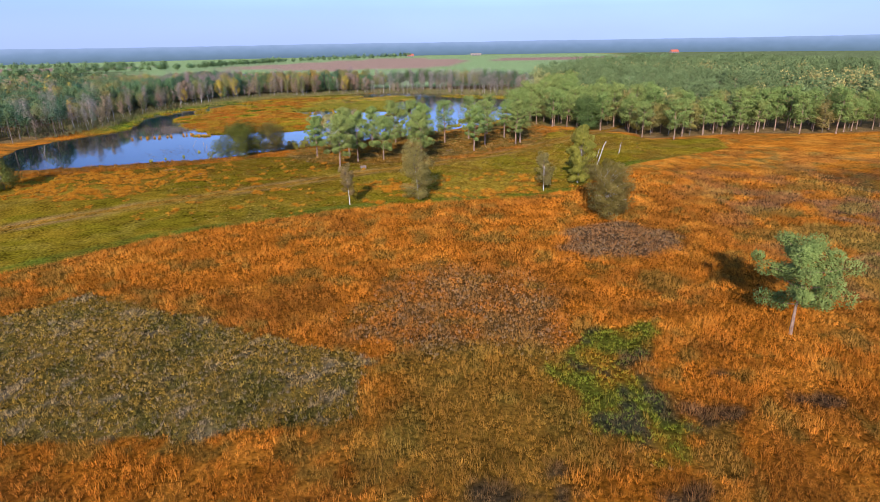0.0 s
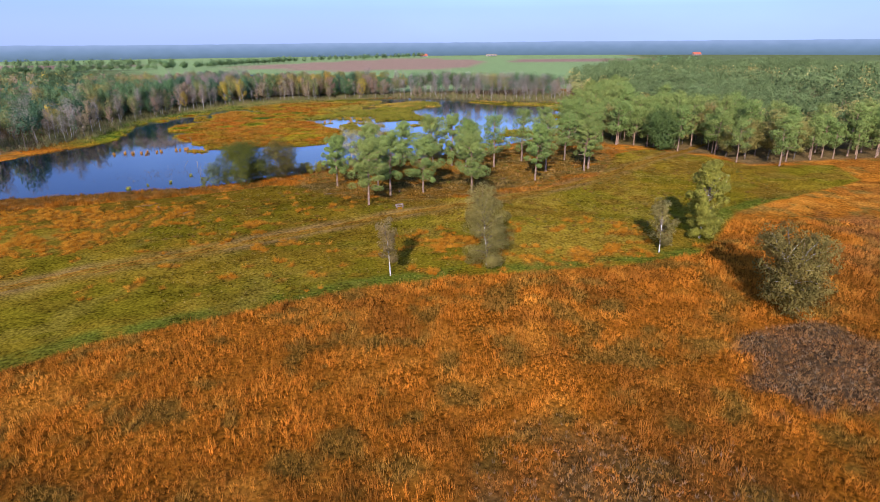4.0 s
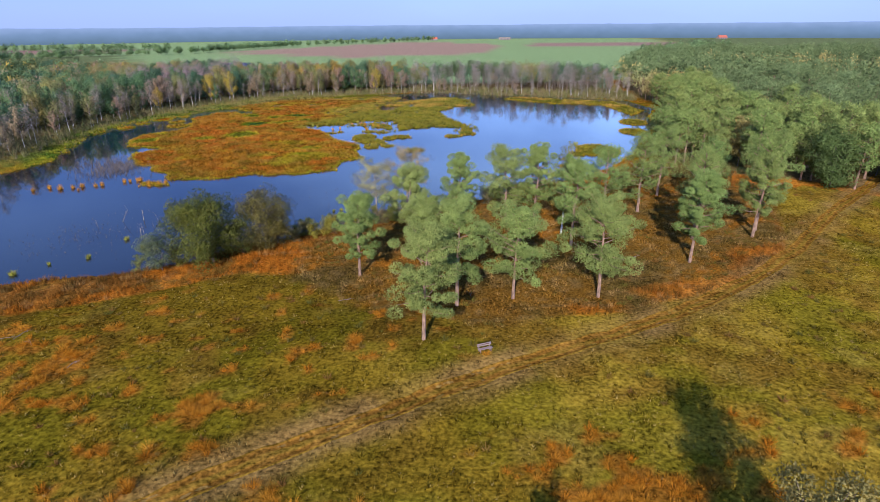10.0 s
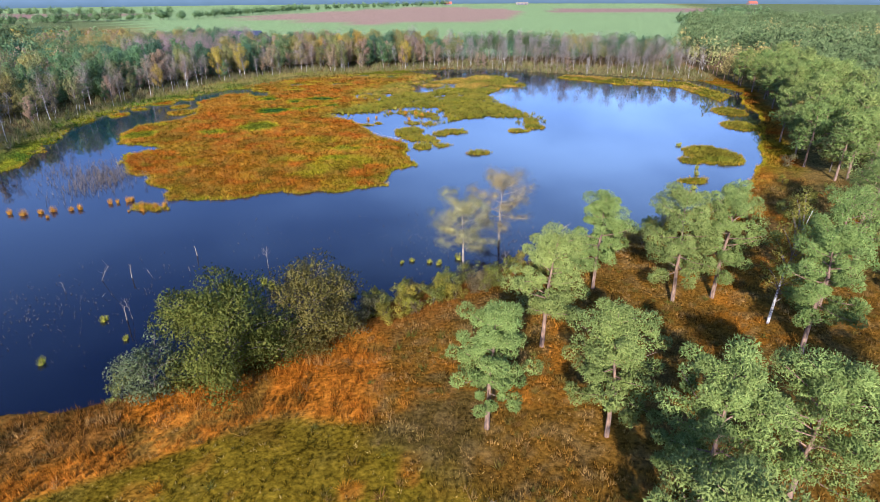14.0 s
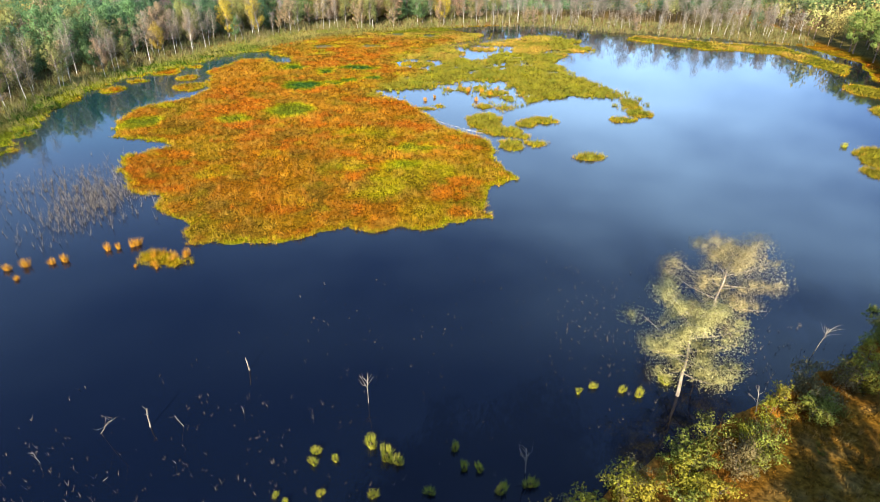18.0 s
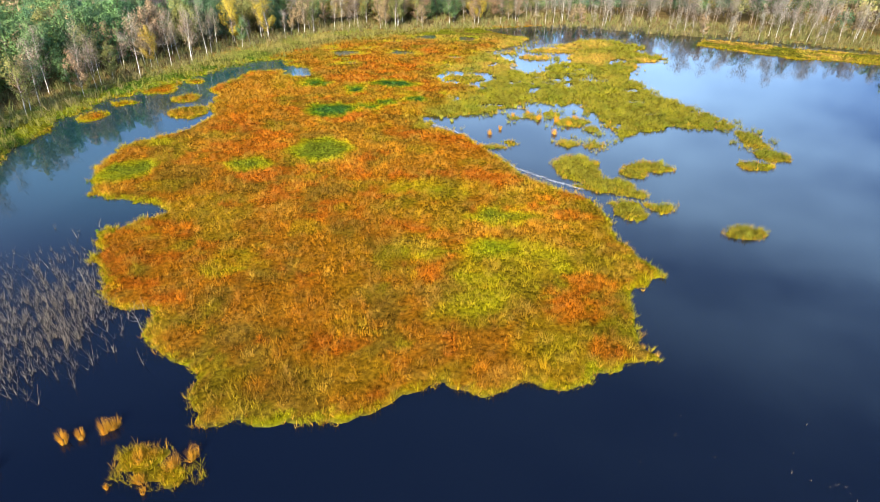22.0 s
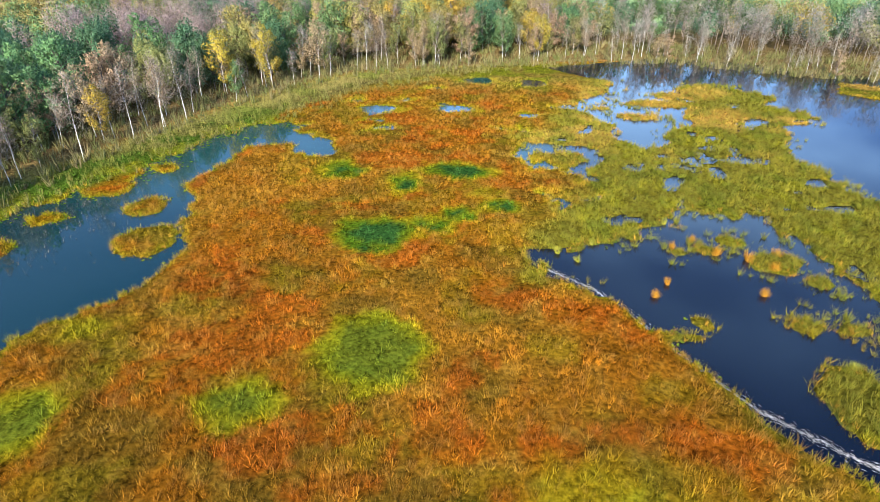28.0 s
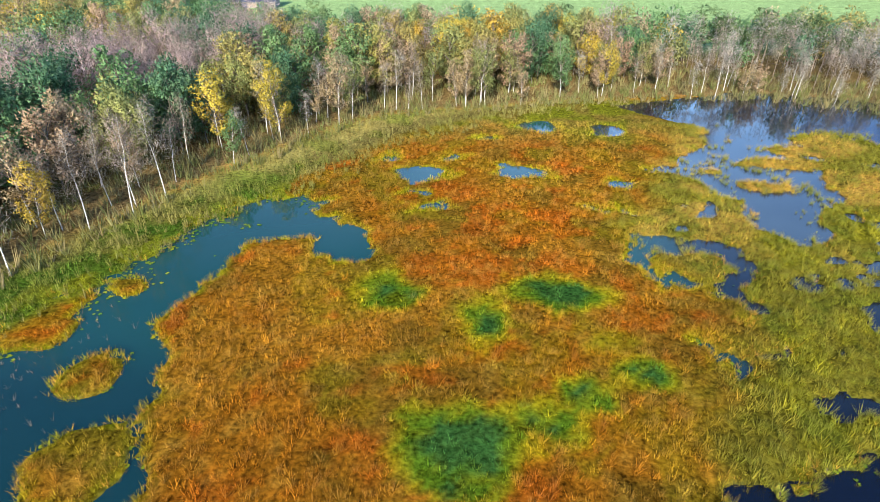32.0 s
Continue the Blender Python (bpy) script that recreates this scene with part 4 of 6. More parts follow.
def track_strip():
    """The sandy two-rut track, a narrow strip that dips under the grass at both sides."""
    p = np.asarray(TRACK, float)
    seg = np.hypot(*np.diff(p, axis=0).T)
    at = np.concatenate([[0], np.cumsum(seg)])
    u = np.arange(0, at[-1], 0.35)
    cx, cy = np.interp(u, at, p[:, 0]), np.interp(u, at, p[:, 1])
    ker = np.ones(13) / 13
    cx[6:-6], cy[6:-6] = np.convolve(cx, ker, "valid"), np.convolve(cy, ker, "valid")
    tx, ty = np.gradient(cx), np.gradient(cy)
    ln = np.hypot(tx, ty)
    off = np.linspace(-1.35, 1.35, 26)
    x = cx[:, None] - ty[:, None] / ln[:, None] * off
    y = cy[:, None] + tx[:, None] / ln[:, None] * off
    fx_, fy_ = x.ravel(), y.ravel()
    o = np.tile(off, len(u)) + (fbm(fx_, fy_, 2.5, 151) - 0.5) * 0.6
    rut = np.minimum(np.abs(o - 0.58), np.abs(o + 0.58))
    z = height_at(fx_, fy_) + 0.05 - 0.035 * smooth(0.42, 0.1, rut) - 0.26 * smooth(0.95, 1.3, np.abs(o))
    c = np.tile(np.array((0.215, 0.105, 0.014)), (len(fx_), 1))
    c = blend(c, (0.14, 0.066, 0.01), smooth(0.32, 0.08, rut) * 0.8)
    c = blend(c, (0.145, 0.10, 0.012), smooth(0.4, 0.15, np.abs(o)) * 0.7)
    c = blend(c, (0.25, 0.135, 0.022), smooth(0.5, 0.7, fbm(fx_, fy_, 1.2, 153)) * 0.5)
    c = blend(c, (0.15, 0.10, 0.011), smooth(0.75, 1.15, np.abs(o)))
    n, m = len(u), 26
    i = (np.arange(n - 1)[:, None] * m + np.arange(m - 1)[None, :]).ravel()
    ob = new("track", mesh_np("track", np.stack([fx_, fy_, z], 1), np.stack([i, i + m, i + m + 1, i + 1], 1), GROUND, c, True))
    tagged(ob, "sandy brown footpath with two worn ruts across the meadow", "footpath", kind="structure")


cover_plants()
marsh_edge()
undergrowth()
bank_reeds()
lily_pads()
track_strip()


# ---- trees ----
def tube(points, radii, sides=6):
    p = np.asarray(points, float)
    v, f = [], []
    for i, (q, r) in enumerate(zip(p, radii)):
        d = p[min(i + 1, len(p) - 1)] - p[max(i - 1, 0)]
        d /= np.linalg.norm(d) + 1e-9
        u = np.cross(d, (0.31, 0.95, 0.05))
        u /= np.linalg.norm(u) + 1e-9
        w = np.cross(d, u)
        for s in range(sides):
            a = 2 * math.pi * s / sides
            v.append(q + r * (math.cos(a) * u + math.sin(a) * w))
    for i in range(len(p) - 1):
        for s in range(sides):
            a, b = i * sides + s, i * sides + (s + 1) % sides
            f.append((a, b, b + sides, a + sides))
    return np.array(v), np.array(f)


def join(parts):
    vs, fs, n = [], [], 0
    for v, f in parts:
        vs.append(v)
        fs.append(f + n)
        n += len(v)
    return np.concatenate(vs), np.concatenate(fs)


def leaf_cloud(rng, centres, radii, n, length, width, flat=0.6, out=0.7, hollow=0.55):
    """Small leaf triangles spread through soft clumps, pointing outwards and upwards."""
    k = rng.integers(0, len(centres), n)
    d = rng.normal(size=(n, 3))
    d /= np.linalg.norm(d, axis=1)[:, None]
    r = radii[k] * rng.uniform(hollow, 1.05, n)
    p = centres[k] + d * r[:, None] * np.array((1, 1, flat))
    way = d * out * 0.6 + rng.normal(size=(n, 3)) * 0.6 + np.array((0, 0, 0.35))
    way /= np.linalg.norm(way, axis=1)[:, None]
    side = np.cross(way, rng.normal(size=(n, 3)))
    side /= np.linalg.norm(side, axis=1)[:, None] + 1e-9
    ln = length * rng.uniform(0.6, 1.3, n)[:, None]
    wd = width * rng.uniform(0.6, 1.3, n)[:, None]
    v = np.stack([p - side * wd * 0.5, p + side * wd * 0.5, p + way * ln], 1).reshape(-1, 3)
    mid = centres.mean(0)
    nrm = d * 0.8 + (p - mid) / (np.abs(p - mid).max() + 1e-6) * 0.7 + np.array((0, 0, 0.2))
    nrm /= np.linalg.norm(nrm, axis=1)[:, None]
    return v, np.arange(3 * n).reshape(-1, 3), np.repeat(nrm, 3, 0)


def leaf_cols(rng, n, a, b):
    t = rng.random((n, 1))
    return np.repeat((np.asarray(a) * (1 - t) + np.asarray(b) * t) * rng.uniform(1.02, 1.36, (n, 1)), 3, 0)


def stem(rng, h, r, bend, rows=7, top=0.12):
    a = rng.uniform(0, 6.28)
    s = np.linspace(0, 1, rows)
    off = bend * h * (s ** 1.6)
    pts = np.stack([np.cos(a) * off + rng.normal(0, 0.012 * h, rows) * s, np.sin(a) * off + rng.normal(0, 0.012 * h, rows) * s, s * h - 0.1], 1)
    return pts, r * (1 - (1 - top) * s)


def at_height(pts, f):
    s = f * (len(pts) - 1)
    i = min(int(s), len(pts) - 2)
    return pts[i] * (1 - s + i) + pts[i + 1] * (s - i)


def pine_shape(seed, h, spread, leaves, bare=0.32, limbs=20, leaf=0.24, clump=1.0, hollow=0.55):
    rng = np.random.default_rng(seed)
    pts, rad = stem(rng, h * 0.97, 0.019 * h, 0.05)
    wood, cen, rads = [tube(pts, rad, 7)], [], []
    turn = rng.uniform(0, 6.28)
    for i in range(limbs):
        f = bare + (0.96 - bare) * ((i + rng.uniform(0, 0.7)) / limbs)
        turn += 2.4 + rng.uniform(-0.5, 0.5)
        g = (f - bare) / (1 - bare)
        ln = spread * (0.62 + 0.55 * math.sin(math.pi * min(1, 0.15 + g * 0.85))) * (1 - 0.45 * g * g) * rng.uniform(0.7, 1.1)
        o = at_height(pts, f)
        rise = 0.05 + 0.75 * g + rng.uniform(-0.3, 0.3)
        e = o + np.array((math.cos(turn) * ln, math.sin(turn) * ln, ln * rise))
        mid = (o + e) / 2 + np.array((0, 0, -0.06 * ln))
        wood.append(tube([o, mid, e], [0.006 * h * (1.1 - g * 0.6), 0.004 * h, 0.0015 * h], 4))
        for q, s in ((1.0, 0.34), (0.68, 0.36), (0.42, 0.28)):
            cen.append(o + (e - o) * q + rng.normal(0, 0.12 * ln, 3) * (1, 1, 0.4))
            rads.append(spread * s * clump * rng.uniform(0.65, 1.25))
    cen.append(pts[-1] + (0, 0, 0.1))
    rads.append(spread * 0.34)
    v, f, nm = leaf_cloud(rng, np.array(cen), np.array(rads), leaves, leaf, leaf * 0.42, 0.8, 0.7, hollow)
    return join(wood), (v, f, leaf_cols(rng, leaves, (0.108, 0.158, 0.038), (0.205, 0.26, 0.074)), nm)


def broad_shape(seed, h, spread, leaves, low=0.25, trunk_r=0.02, tone=((0.09, 0.11, 0.025), (0.16, 0.15, 0.035)), size=0.24, dense=26, tall=1.0, stems=1):
    rng = np.random.default_rng(seed)
    wood, cen, rads = [], [], []
    for s in range(stems):
        pts, rad = stem(rng, h * rng.uniform(0.82, 0.95), trunk_r * h / math.sqrt(stems), 0.10 if stems == 1 else 0.28)
        wood.append(tube(pts, rad, 7))
        for i in range(dense // stems):
            f = low + (0.98 - low) * (i + rng.random()) / (dense // stems)
            g = (f - low) / (1 - low)
            o = at_height(pts, max(0.12, f * 0.85))
            a = rng.uniform(0, 6.28)
            ln = spread * math.sqrt(max(0.05, 1 - (2 * g - 0.85) ** 2 * 0.75)) * rng.uniform(0.55, 1.0)
            e = np.array((o[0] + math.cos(a) * ln, o[1] + math.sin(a) * ln, f * h * tall + rng.uniform(-0.2, 0.4)))
            wood.append(tube([o, (o + e) / 2 + (0, 0, 0.1 * ln), e], [0.006 * h, 0.004 * h, 0.0012 * h], 4))
            for q in (1.0, 0.6):
                cen.append(o + (e - o) * q)
                rads.append(spread * rng.uniform(0.24, 0.38))
    v, f, nm = leaf_cloud(rng, np.array(cen), np.array(rads), leaves, size, size * 0.7, 0.8, 0.5)
    return join(wood), (v, f, leaf_cols(rng, leaves, *tone), nm)


def bare_shape(seed, h, spread, twigs, tone=((0.19, 0.155, 0.10), (0.31, 0.25, 0.16)), limbs=14, low=0.22, wide=0.06):
    """A tall thin birch, almost leafless: stem, rising limbs and a haze of twigs."""
    rng = np.random.default_rng(seed)
    pts, rad = stem(rng, h, 0.0068 * h, 0.07)
    wood, cen = [tube(pts, rad, 7)], []
    for i in range(limbs):
        f = low + (0.95 - low) * (i + rng.random()) / limbs
        a, ln = rng.uniform(0, 6.28), spread * rng.uniform(0.5, 1.0) * (1.1 - 0.5 * f)
        o = at_height(pts, f)
        e = o + np.array((math.cos(a) * ln, math.sin(a) * ln, ln * rng.uniform(0.8, 1.5)))
        wood.append(tube([o, e], [0.0035 * h, 0.001 * h], 3))
        cen += [e, (o + e) / 2]
    cen = np.array(cen)
    v, f, nm = leaf_cloud(rng, cen, np.full(len(cen), spread * 0.5), twigs, 0.7, wide, 1.1, 0.4)
    return join(wood), (v, f, leaf_cols(rng, twigs, *tone), nm)


def tree_thing(name, shape, bark, foliage, label, x, y, turn=0.0, scale=1.0, category="tree", group="", lift=0.0, birch_split=True):
    (wv, wf), (lv, lf, lc, ln) = shape
    split = (7 * 7, 6 * 7) if bark is BIRCH_BARK and birch_split else None
    e = new(name)
    e.matrix_basis = Matrix.Translation((x, y, float(height_at(np.array([x]), np.array([y]))[0]) + lift)) @ pose(0, 0, 0, 0, 0, turn) @ Matrix.Scale(scale, 4)
    tagged(e, label, category, group)
    nb = len(wv) if split is None else split[0]
    nf = len(wf) if split is None else split[1]
    t = new("trunk", mesh_np("trunk", wv[:nb], wf[:nf], bark, None, True))
    if nb < len(wv):
        b = new("branchwork", mesh_np("branchwork", wv[nb:], wf[nf:] - nb, TWIG, None, True))
        b.parent = e
    c = new("crown", mesh_np("crown", lv, lf, foliage, lc, False, ln))
    t.parent = c.parent = e
    return e


def put_copy(ob, x, y, turn, scale, lift=0.0, tilt=0.0):
    z = float(height_at(np.array([x]), np.array([y]))[0]) + lift
    c = copy_thing(ob, pose(x, y, z, tilt, 0, turn))
    c.scale = (scale, scale, scale)
    return c


# pines near the track, each with its own place and height
PINES = [(-32.5, 154.1, 10.8, 2.2), (-23.8, 138.1, 11.9, 2.7), (-20.5, 145.7, 12.3, 2.4), (-23.8, 153.7, 10.6, 2.5), (-14.1, 147.6, 10.8, 3.0), (-4.4, 148.1, 11.8, 3.2),
         (9.8, 158.3, 12.0, 2.4), (24.2, 170.8, 14.5, 3.2), (-8.2, 174.4, 12.4, 2.6), (-12.7, 173.2, 12.1, 3.0), (-27.1, 164.9, 11.4, 2.6), (-20.1, 176.4, 10.6, 2.3),
         (-4.4, 164.3, 12.0, 2.6), (20.7, 181.9, 11.5, 2.6), (13.5, 167.0, 13.0, 2.6), (2.0, 173.0, 12.5, 2.8), (9.5, 180.0, 13.0, 2.8), (16.0, 190.0, 12.5, 3.0), (22.5, 168.0, 12.5, 2.2)]
PINE_LABEL = "tall scots pine with bare lower trunk and blue-green crown"
for i, (x, y, h, s) in enumerate(PINES):
    tree_thing("pine_tree", pine_shape(100 + i, h, s * 1.1, 34000 if i < 13 else 18000, 0.3, 27, 0.19, 0.76), PINE_BARK, NEEDLES, PINE_LABEL, x, y, group="pines by the track")
tree_thing("pine_tree", pine_shape(131, 9.9, 3.9, 22000, 0.34, 18, 0.25, 0.72), PINE_BARK, NEEDLES, "lone rounded scots pine standing on orange heath", 35.9, 52.6)
OLIVE_BROWN = ((0.15, 0.14, 0.045), (0.24, 0.20, 0.075))
# broadleaved trees of the meadow and the shore
tree_thing("birch_tree", broad_shape(501, 7.8, 1.5, 3600, 0.30, 0.012, ((0.24, 0.18, 0.07), (0.34, 0.26, 0.11)), 0.17, 20), BIRCH_BARK, LEAVES, "small white-stemmed birch with sparse brownish crown on the meadow", -16.7, 104.3)
tree_thing("birch_tree", broad_shape(502, 10.9, 3.2, 30000, 0.06, 0.010, ((0.25, 0.20, 0.06), (0.37, 0.285, 0.10)), 0.145, 44), BIRCH_BARK, LEAVES, "bushy olive-leaved birch with foliage down to the grass", -4.0, 107.6)
tree_thing("birch_tree", broad_shape(503, 7.5, 2.0, 4200, 0.20, 0.013, ((0.20, 0.18, 0.055), (0.31, 0.26, 0.09)), 0.24, 26), BIRCH_BARK, LEAVES, "small birch with thin olive-brown crown beside the heath", 21.0, 112.9)
tree_thing("birch_tree", broad_shape(504, 11.9, 2.7, 24000, 0.06, 0.013, ((0.24, 0.26, 0.04), (0.38, 0.365, 0.07)), 0.23, 36), BIRCH_BARK, LEAVES, "full yellow-green birch at the edge of the meadow", 29.3, 119.2)
tree_thing("birch_bush", broad_shape(505, 9.5, 3.8, 26000, 0.06, 0.010, ((0.17, 0.155, 0.035), (0.26, 0.22, 0.06)), 0.22, 55, 1.0, 5), BIRCH_BARK, LEAVES, "wide many-stemmed birch bush with dull olive leaves on the heath", 28.7, 93.6, birch_split=False)
tree_thing("oak_tree", broad_shape(506, 9.0, 5.2, 34000, 0.14, 0.024, ((0.075, 0.105, 0.02), (0.165, 0.175, 0.036)), 0.2, 48), OAK_BARK, LEAVES, "round green oak turning brown on the lake shore", -53.4, 160.2)
tree_thing("oak_tree", broad_shape(507, 8.4, 4.3, 19000, 0.14, 0.02, ((0.12, 0.10, 0.025), (0.235, 0.175, 0.05)), 0.19, 40), OAK_BARK, LEAVES, "smaller oak with half bare brownish crown on the shore", -47.6, 165.0)
tree_thing("willow_tree", broad_shape(508, 5.7, 2.7, 6000, 0.2, 0.016, ((0.12, 0.15, 0.06), (0.21, 0.235, 0.105)), 0.17, 26, 1.0, 5), DEAD_WOOD, LEAVES, "low grey-green many-stemmed willow by the water", -59.2, 157.6)
tree_thing("birch_tree", broad_shape(509, 13.6, 2.4, 6000, 0.22, 0.011, ((0.19, 0.19, 0.03), (0.31, 0.28, 0.06)), 0.17, 36), BIRCH_BARK, LEAVES, "tall slender birch with yellow-green leaves among pines", -4.9, 169.3)
tree_thing("oak_tree", broad_shape(510, 10.4, 4.8, 12000, 0.10, 0.022, ((0.075, 0.135, 0.04), (0.14, 0.21, 0.065)), 0.34, 48), OAK_BARK, LEAVES, "dark green round oak in front of the pine wood", 50.5, 196.0)
tree_thing("oak_tree", broad_shape(511, 6.9, 3.6, 6000, 0.08, 0.02, ((0.12, 0.14, 0.03), (0.22, 0.21, 0.05)), 0.3, 36), OAK_BARK, LEAVES, "low green oak standing in orange grass", -93.5, 121.5)
# two dying pines standing in the water
DYING = ((0.38, 0.325, 0.13), (0.52, 0.455, 0.21))
for i, (x, y, h, s) in enumerate(((-34.1, 184.0, 8.6, 3.3), (-29.3, 191.5, 9.8, 3.6))):
    w, (v, f, c, nm) = pine_shape(520 + i, h, s * 1.1, 26000, 0.34, 22, 0.13, 0.95, 0.08)
    c = leaf_cols(np.random.default_rng(i), 26000, *DYING)
    tree_thing("dying_pine", (w, (v, f, c, nm)), DEAD_WOOD, LEAVES, "dying straw-coloured pine standing in shallow water", x, y, 0, 1.0, "tree", lift=0.3)


def part(name, bm, mat, parent, label=""):
    me = bpy.data.meshes.new(name)
    bm.to_mesh(me)
    bm.free()
    me.materials.append(mat)
    ob = new(name, me)
    ob.parent = parent
    return tagged(ob, label)


def np_part(name, vf, mat, parent, label="", cols=None, puff=None):
    ob = new(name, mesh_np(name, vf[0], vf[1], mat, cols, cols is None, puff))
    ob.parent = parent
    return tagged(ob, label)


# shrubs on the bank
rs = np.random.default_rng(77)
SHRUBS = [tree_thing("shrub", broad_shape(540 + i, 2.2, 1.3, 1100, 0.05, 0.016, tone, 0.16, 16, 1.0, 4), OAK_BARK, LEAVES, label, x, y, 0, 1.0, "shrub", "shrubs on the bank")
          for i, (x, y, tone, label) in enumerate(((-43.0, 173.2, ((0.27, 0.25, 0.03), (0.42, 0.37, 0.06)), "low yellow-green shrub on the lake bank"),
                                                   (-33.5, 179.2, ((0.17, 0.20, 0.04), (0.30, 0.30, 0.065)), "low green shrub at the water's edge"),
                                                   (-24.0, 185.0, ((0.17, 0.15, 0.06), (0.29, 0.24, 0.11)), "low brownish bog shrub on the bank")))]
for i in range(70):
    u = rs.random()
    x = -47 + u * 44 + rs.uniform(-1.0, 1.0)
    y = 170.2 + u * 27.5 + rs.uniform(-3.4, 0.6)
    put_copy(SHRUBS[rs.integers(0, 3)], x, y, rs.uniform(0, 360), rs.uniform(0.5, 1.15))
for x, y in ((-56, 160.5), (-58, 159.5), (-50.5, 163.5), (-44, 168.5), (-62, 157.6), (9, 207), (4, 203), (20, 216), (26, 226), (12, 200), (18, 204), (24, 210)):
    put_copy(SHRUBS[rs.integers(0, 3)], x, y, rs.uniform(0, 360), rs.uniform(0.6, 1.1))


# sedge tussocks standing in the water
def tussock_shape(seed, r, h, n, tone):
    rng = np.random.default_rng(seed)
    a, q = rng.uniform(0, 6.28, n), np.sqrt(rng.random(n)) * r * 0.6
    o = rng.uniform(0.3, 1.0, n)
    b = np.stack([np.cos(a) * q, np.sin(a) * q, np.full(n, -0.1)], 1)
    q = q * (1 + 0.45 * np.sin(2 * a + seed) + 0.3 * np.sin(3 * a))
    b[:, :2] *= (1 + 0.45 * np.sin(2 * a + seed))[:, None]
    e = np.stack([np.cos(a) * (q + r * 0.75 * o), np.sin(a) * (q + r * 0.75 * o), h * (1.2 - 0.35 * o) * rng.uniform(0.4, 1.25, n)], 1)
    t = np.stack([-np.sin(a + rng.uniform(-1, 1, n)), np.cos(a), np.zeros(n)], 1) * 0.016
    v = np.stack([b - t, b + t, e], 1).reshape(-1, 3)
    nm = np.repeat(np.stack([np.cos(a) * 0.6, np.sin(a) * 0.6, np.full(n, 0.7)], 1), 3, 0)
    return (v, np.arange(3 * n).reshape(-1, 3)), leaf_cols(rng, n, *tone), nm


SOD = two_tone("wet_sod", (0.03, 0.025, 0.015), (0.09, 0.07, 0.03), 6)


def tussock(seed, x, y, r, h, tone, label):
    e = tagged(new("sedge_tussock"), label, "tussock", "tussocks in the water")
    e.matrix_basis = pose(x, y, 0.05)
    vf, c, nm = tussock_shape(seed, r, h * 1.25, 170, tone)
    np_part("tuft", vf, GRASS, e, "", c, nm)
    s = np.linspace(0, 1, 5)
    np_part("sod", tube(np.stack([s * 0, s * 0, -0.5 + s * 0.68], 1), r * 0.36 * np.array((1.0, 1.05, 0.95, 0.7, 0.1)), 9), SOD, e, "dark wet root base")
    return e


ORANGE_TONE, LIME_TONE = ((0.32, 0.135, 0.012), (0.45, 0.235, 0.03)), ((0.17, 0.19, 0.02), (0.33, 0.30, 0.05))
tus_o = [tussock(600 + i, x, y, 0.5, 0.62, ORANGE_TONE, "bright orange sedge tussock standing in dark water") for i, (x, y) in enumerate(((-89.4, 204.4), (-87.1, 205.4)))]
tus_l = [tussock(610 + i, x, y, 0.36, 0.34, LIME_TONE, "yellow-green sedge tussock standing in dark water") for i, (x, y) in enumerate(((-56.1, 174.2), (-60.4, 177.5)))]
for x, y, k in ((-88.4, 204.8, 0.8), (-86.6, 205.7, 1.0), (-92.6, 201.8, 1.0), (-93.6, 201.2, 0.8), (-96.0, 200.6, 1.1), (-97.4, 199.8, 0.9), (-99.5, 199.0, 1.2), (-82.8, 201.4, 0.8), (-82.2, 200.7, 0.5),
                (-81.2, 202.6, 1.1), (-80.2, 203.4, 1.0), (-83.6, 203.0, 1.0), (-95.2, 198.0, 0.6), (-102, 199.5, 1.0), (-104, 197.5, 0.9), (-84.6, 200.9, 0.4), (-53.5, 277.4, 0.9), (-49.2, 276.2, 1.2),
                (-46.3, 275.2, 1.3), (-44.6, 273.2, 1.2), (-43.0, 276.0, 1.2), (-58.0, 268.0, 0.9), (-56.2, 270.3, 0.8), (-50.8, 279.0, 0.9), (-47.6, 268.6, 1.0)):
    put_copy(tus_o[rs.integers(0, 2)], x, y, rs.uniform(0, 360), k).location.z = 0.05
for x, y, k in ((-56.8, 178.3, 1.5), (-55.6, 177.4, 1.6), (-54.9, 176.9, 1.3), (-60.4, 176.6, 1.0), (-59.0, 176.9, 0.8), (-70.5, 169.8, 1.2), (-34.7, 185.4, 1.5), (-37.0, 183.9, 1.2), (-38.2, 184.3, 1.0),
                (-40.4, 184.6, 0.9), (-41.6, 184.0, 0.8), (-51.0, 178.2, 1.0), (-50.4, 176.6, 1.0), (-49.4, 176.5, 1.0), (-52.6, 174.6, 1.0), (-48.0, 174.9, 1.2), (-46.2, 175.4, 1.3), (-64.5, 171.2, 0.9), (-63.0, 171.7, 0.8),
                (-62.2, 174.0, 0.7), (-61.4, 173.4, 0.8), (-59.4, 174.2, 0.8), (-72.0, 162.5, 1.2), (-78.5, 156.5, 1.4), (-76.0, 160.0, 0.9), (-66.5, 166.5, 0.9), (0.5, 209.0, 1.3), (-2.0, 203.5, 1.1), (-7.0, 199.5, 1.2), (-12.0, 196.0, 1.2),
                (4.5, 214.0, 1.4), (8.0, 222.0, 1.5), (9.5, 226.0, 1.3), (12.0, 243.0, 1.6), (-64.2, 274.3, 1.2), (-66.0, 276.0, 1.4), (-62.0, 278.0, 1.2), (-57.0, 281.0, 1.4), (-52.6, 283.2, 1.3), (-30.8, 235.2, 1.5), (-34.0, 256.8, 1.3), (-45.2, 258.5, 1.5)):
    put_copy(tus_l[rs.integers(0, 2)], x, y, rs.uniform(0, 360), k).location.z = 0.05


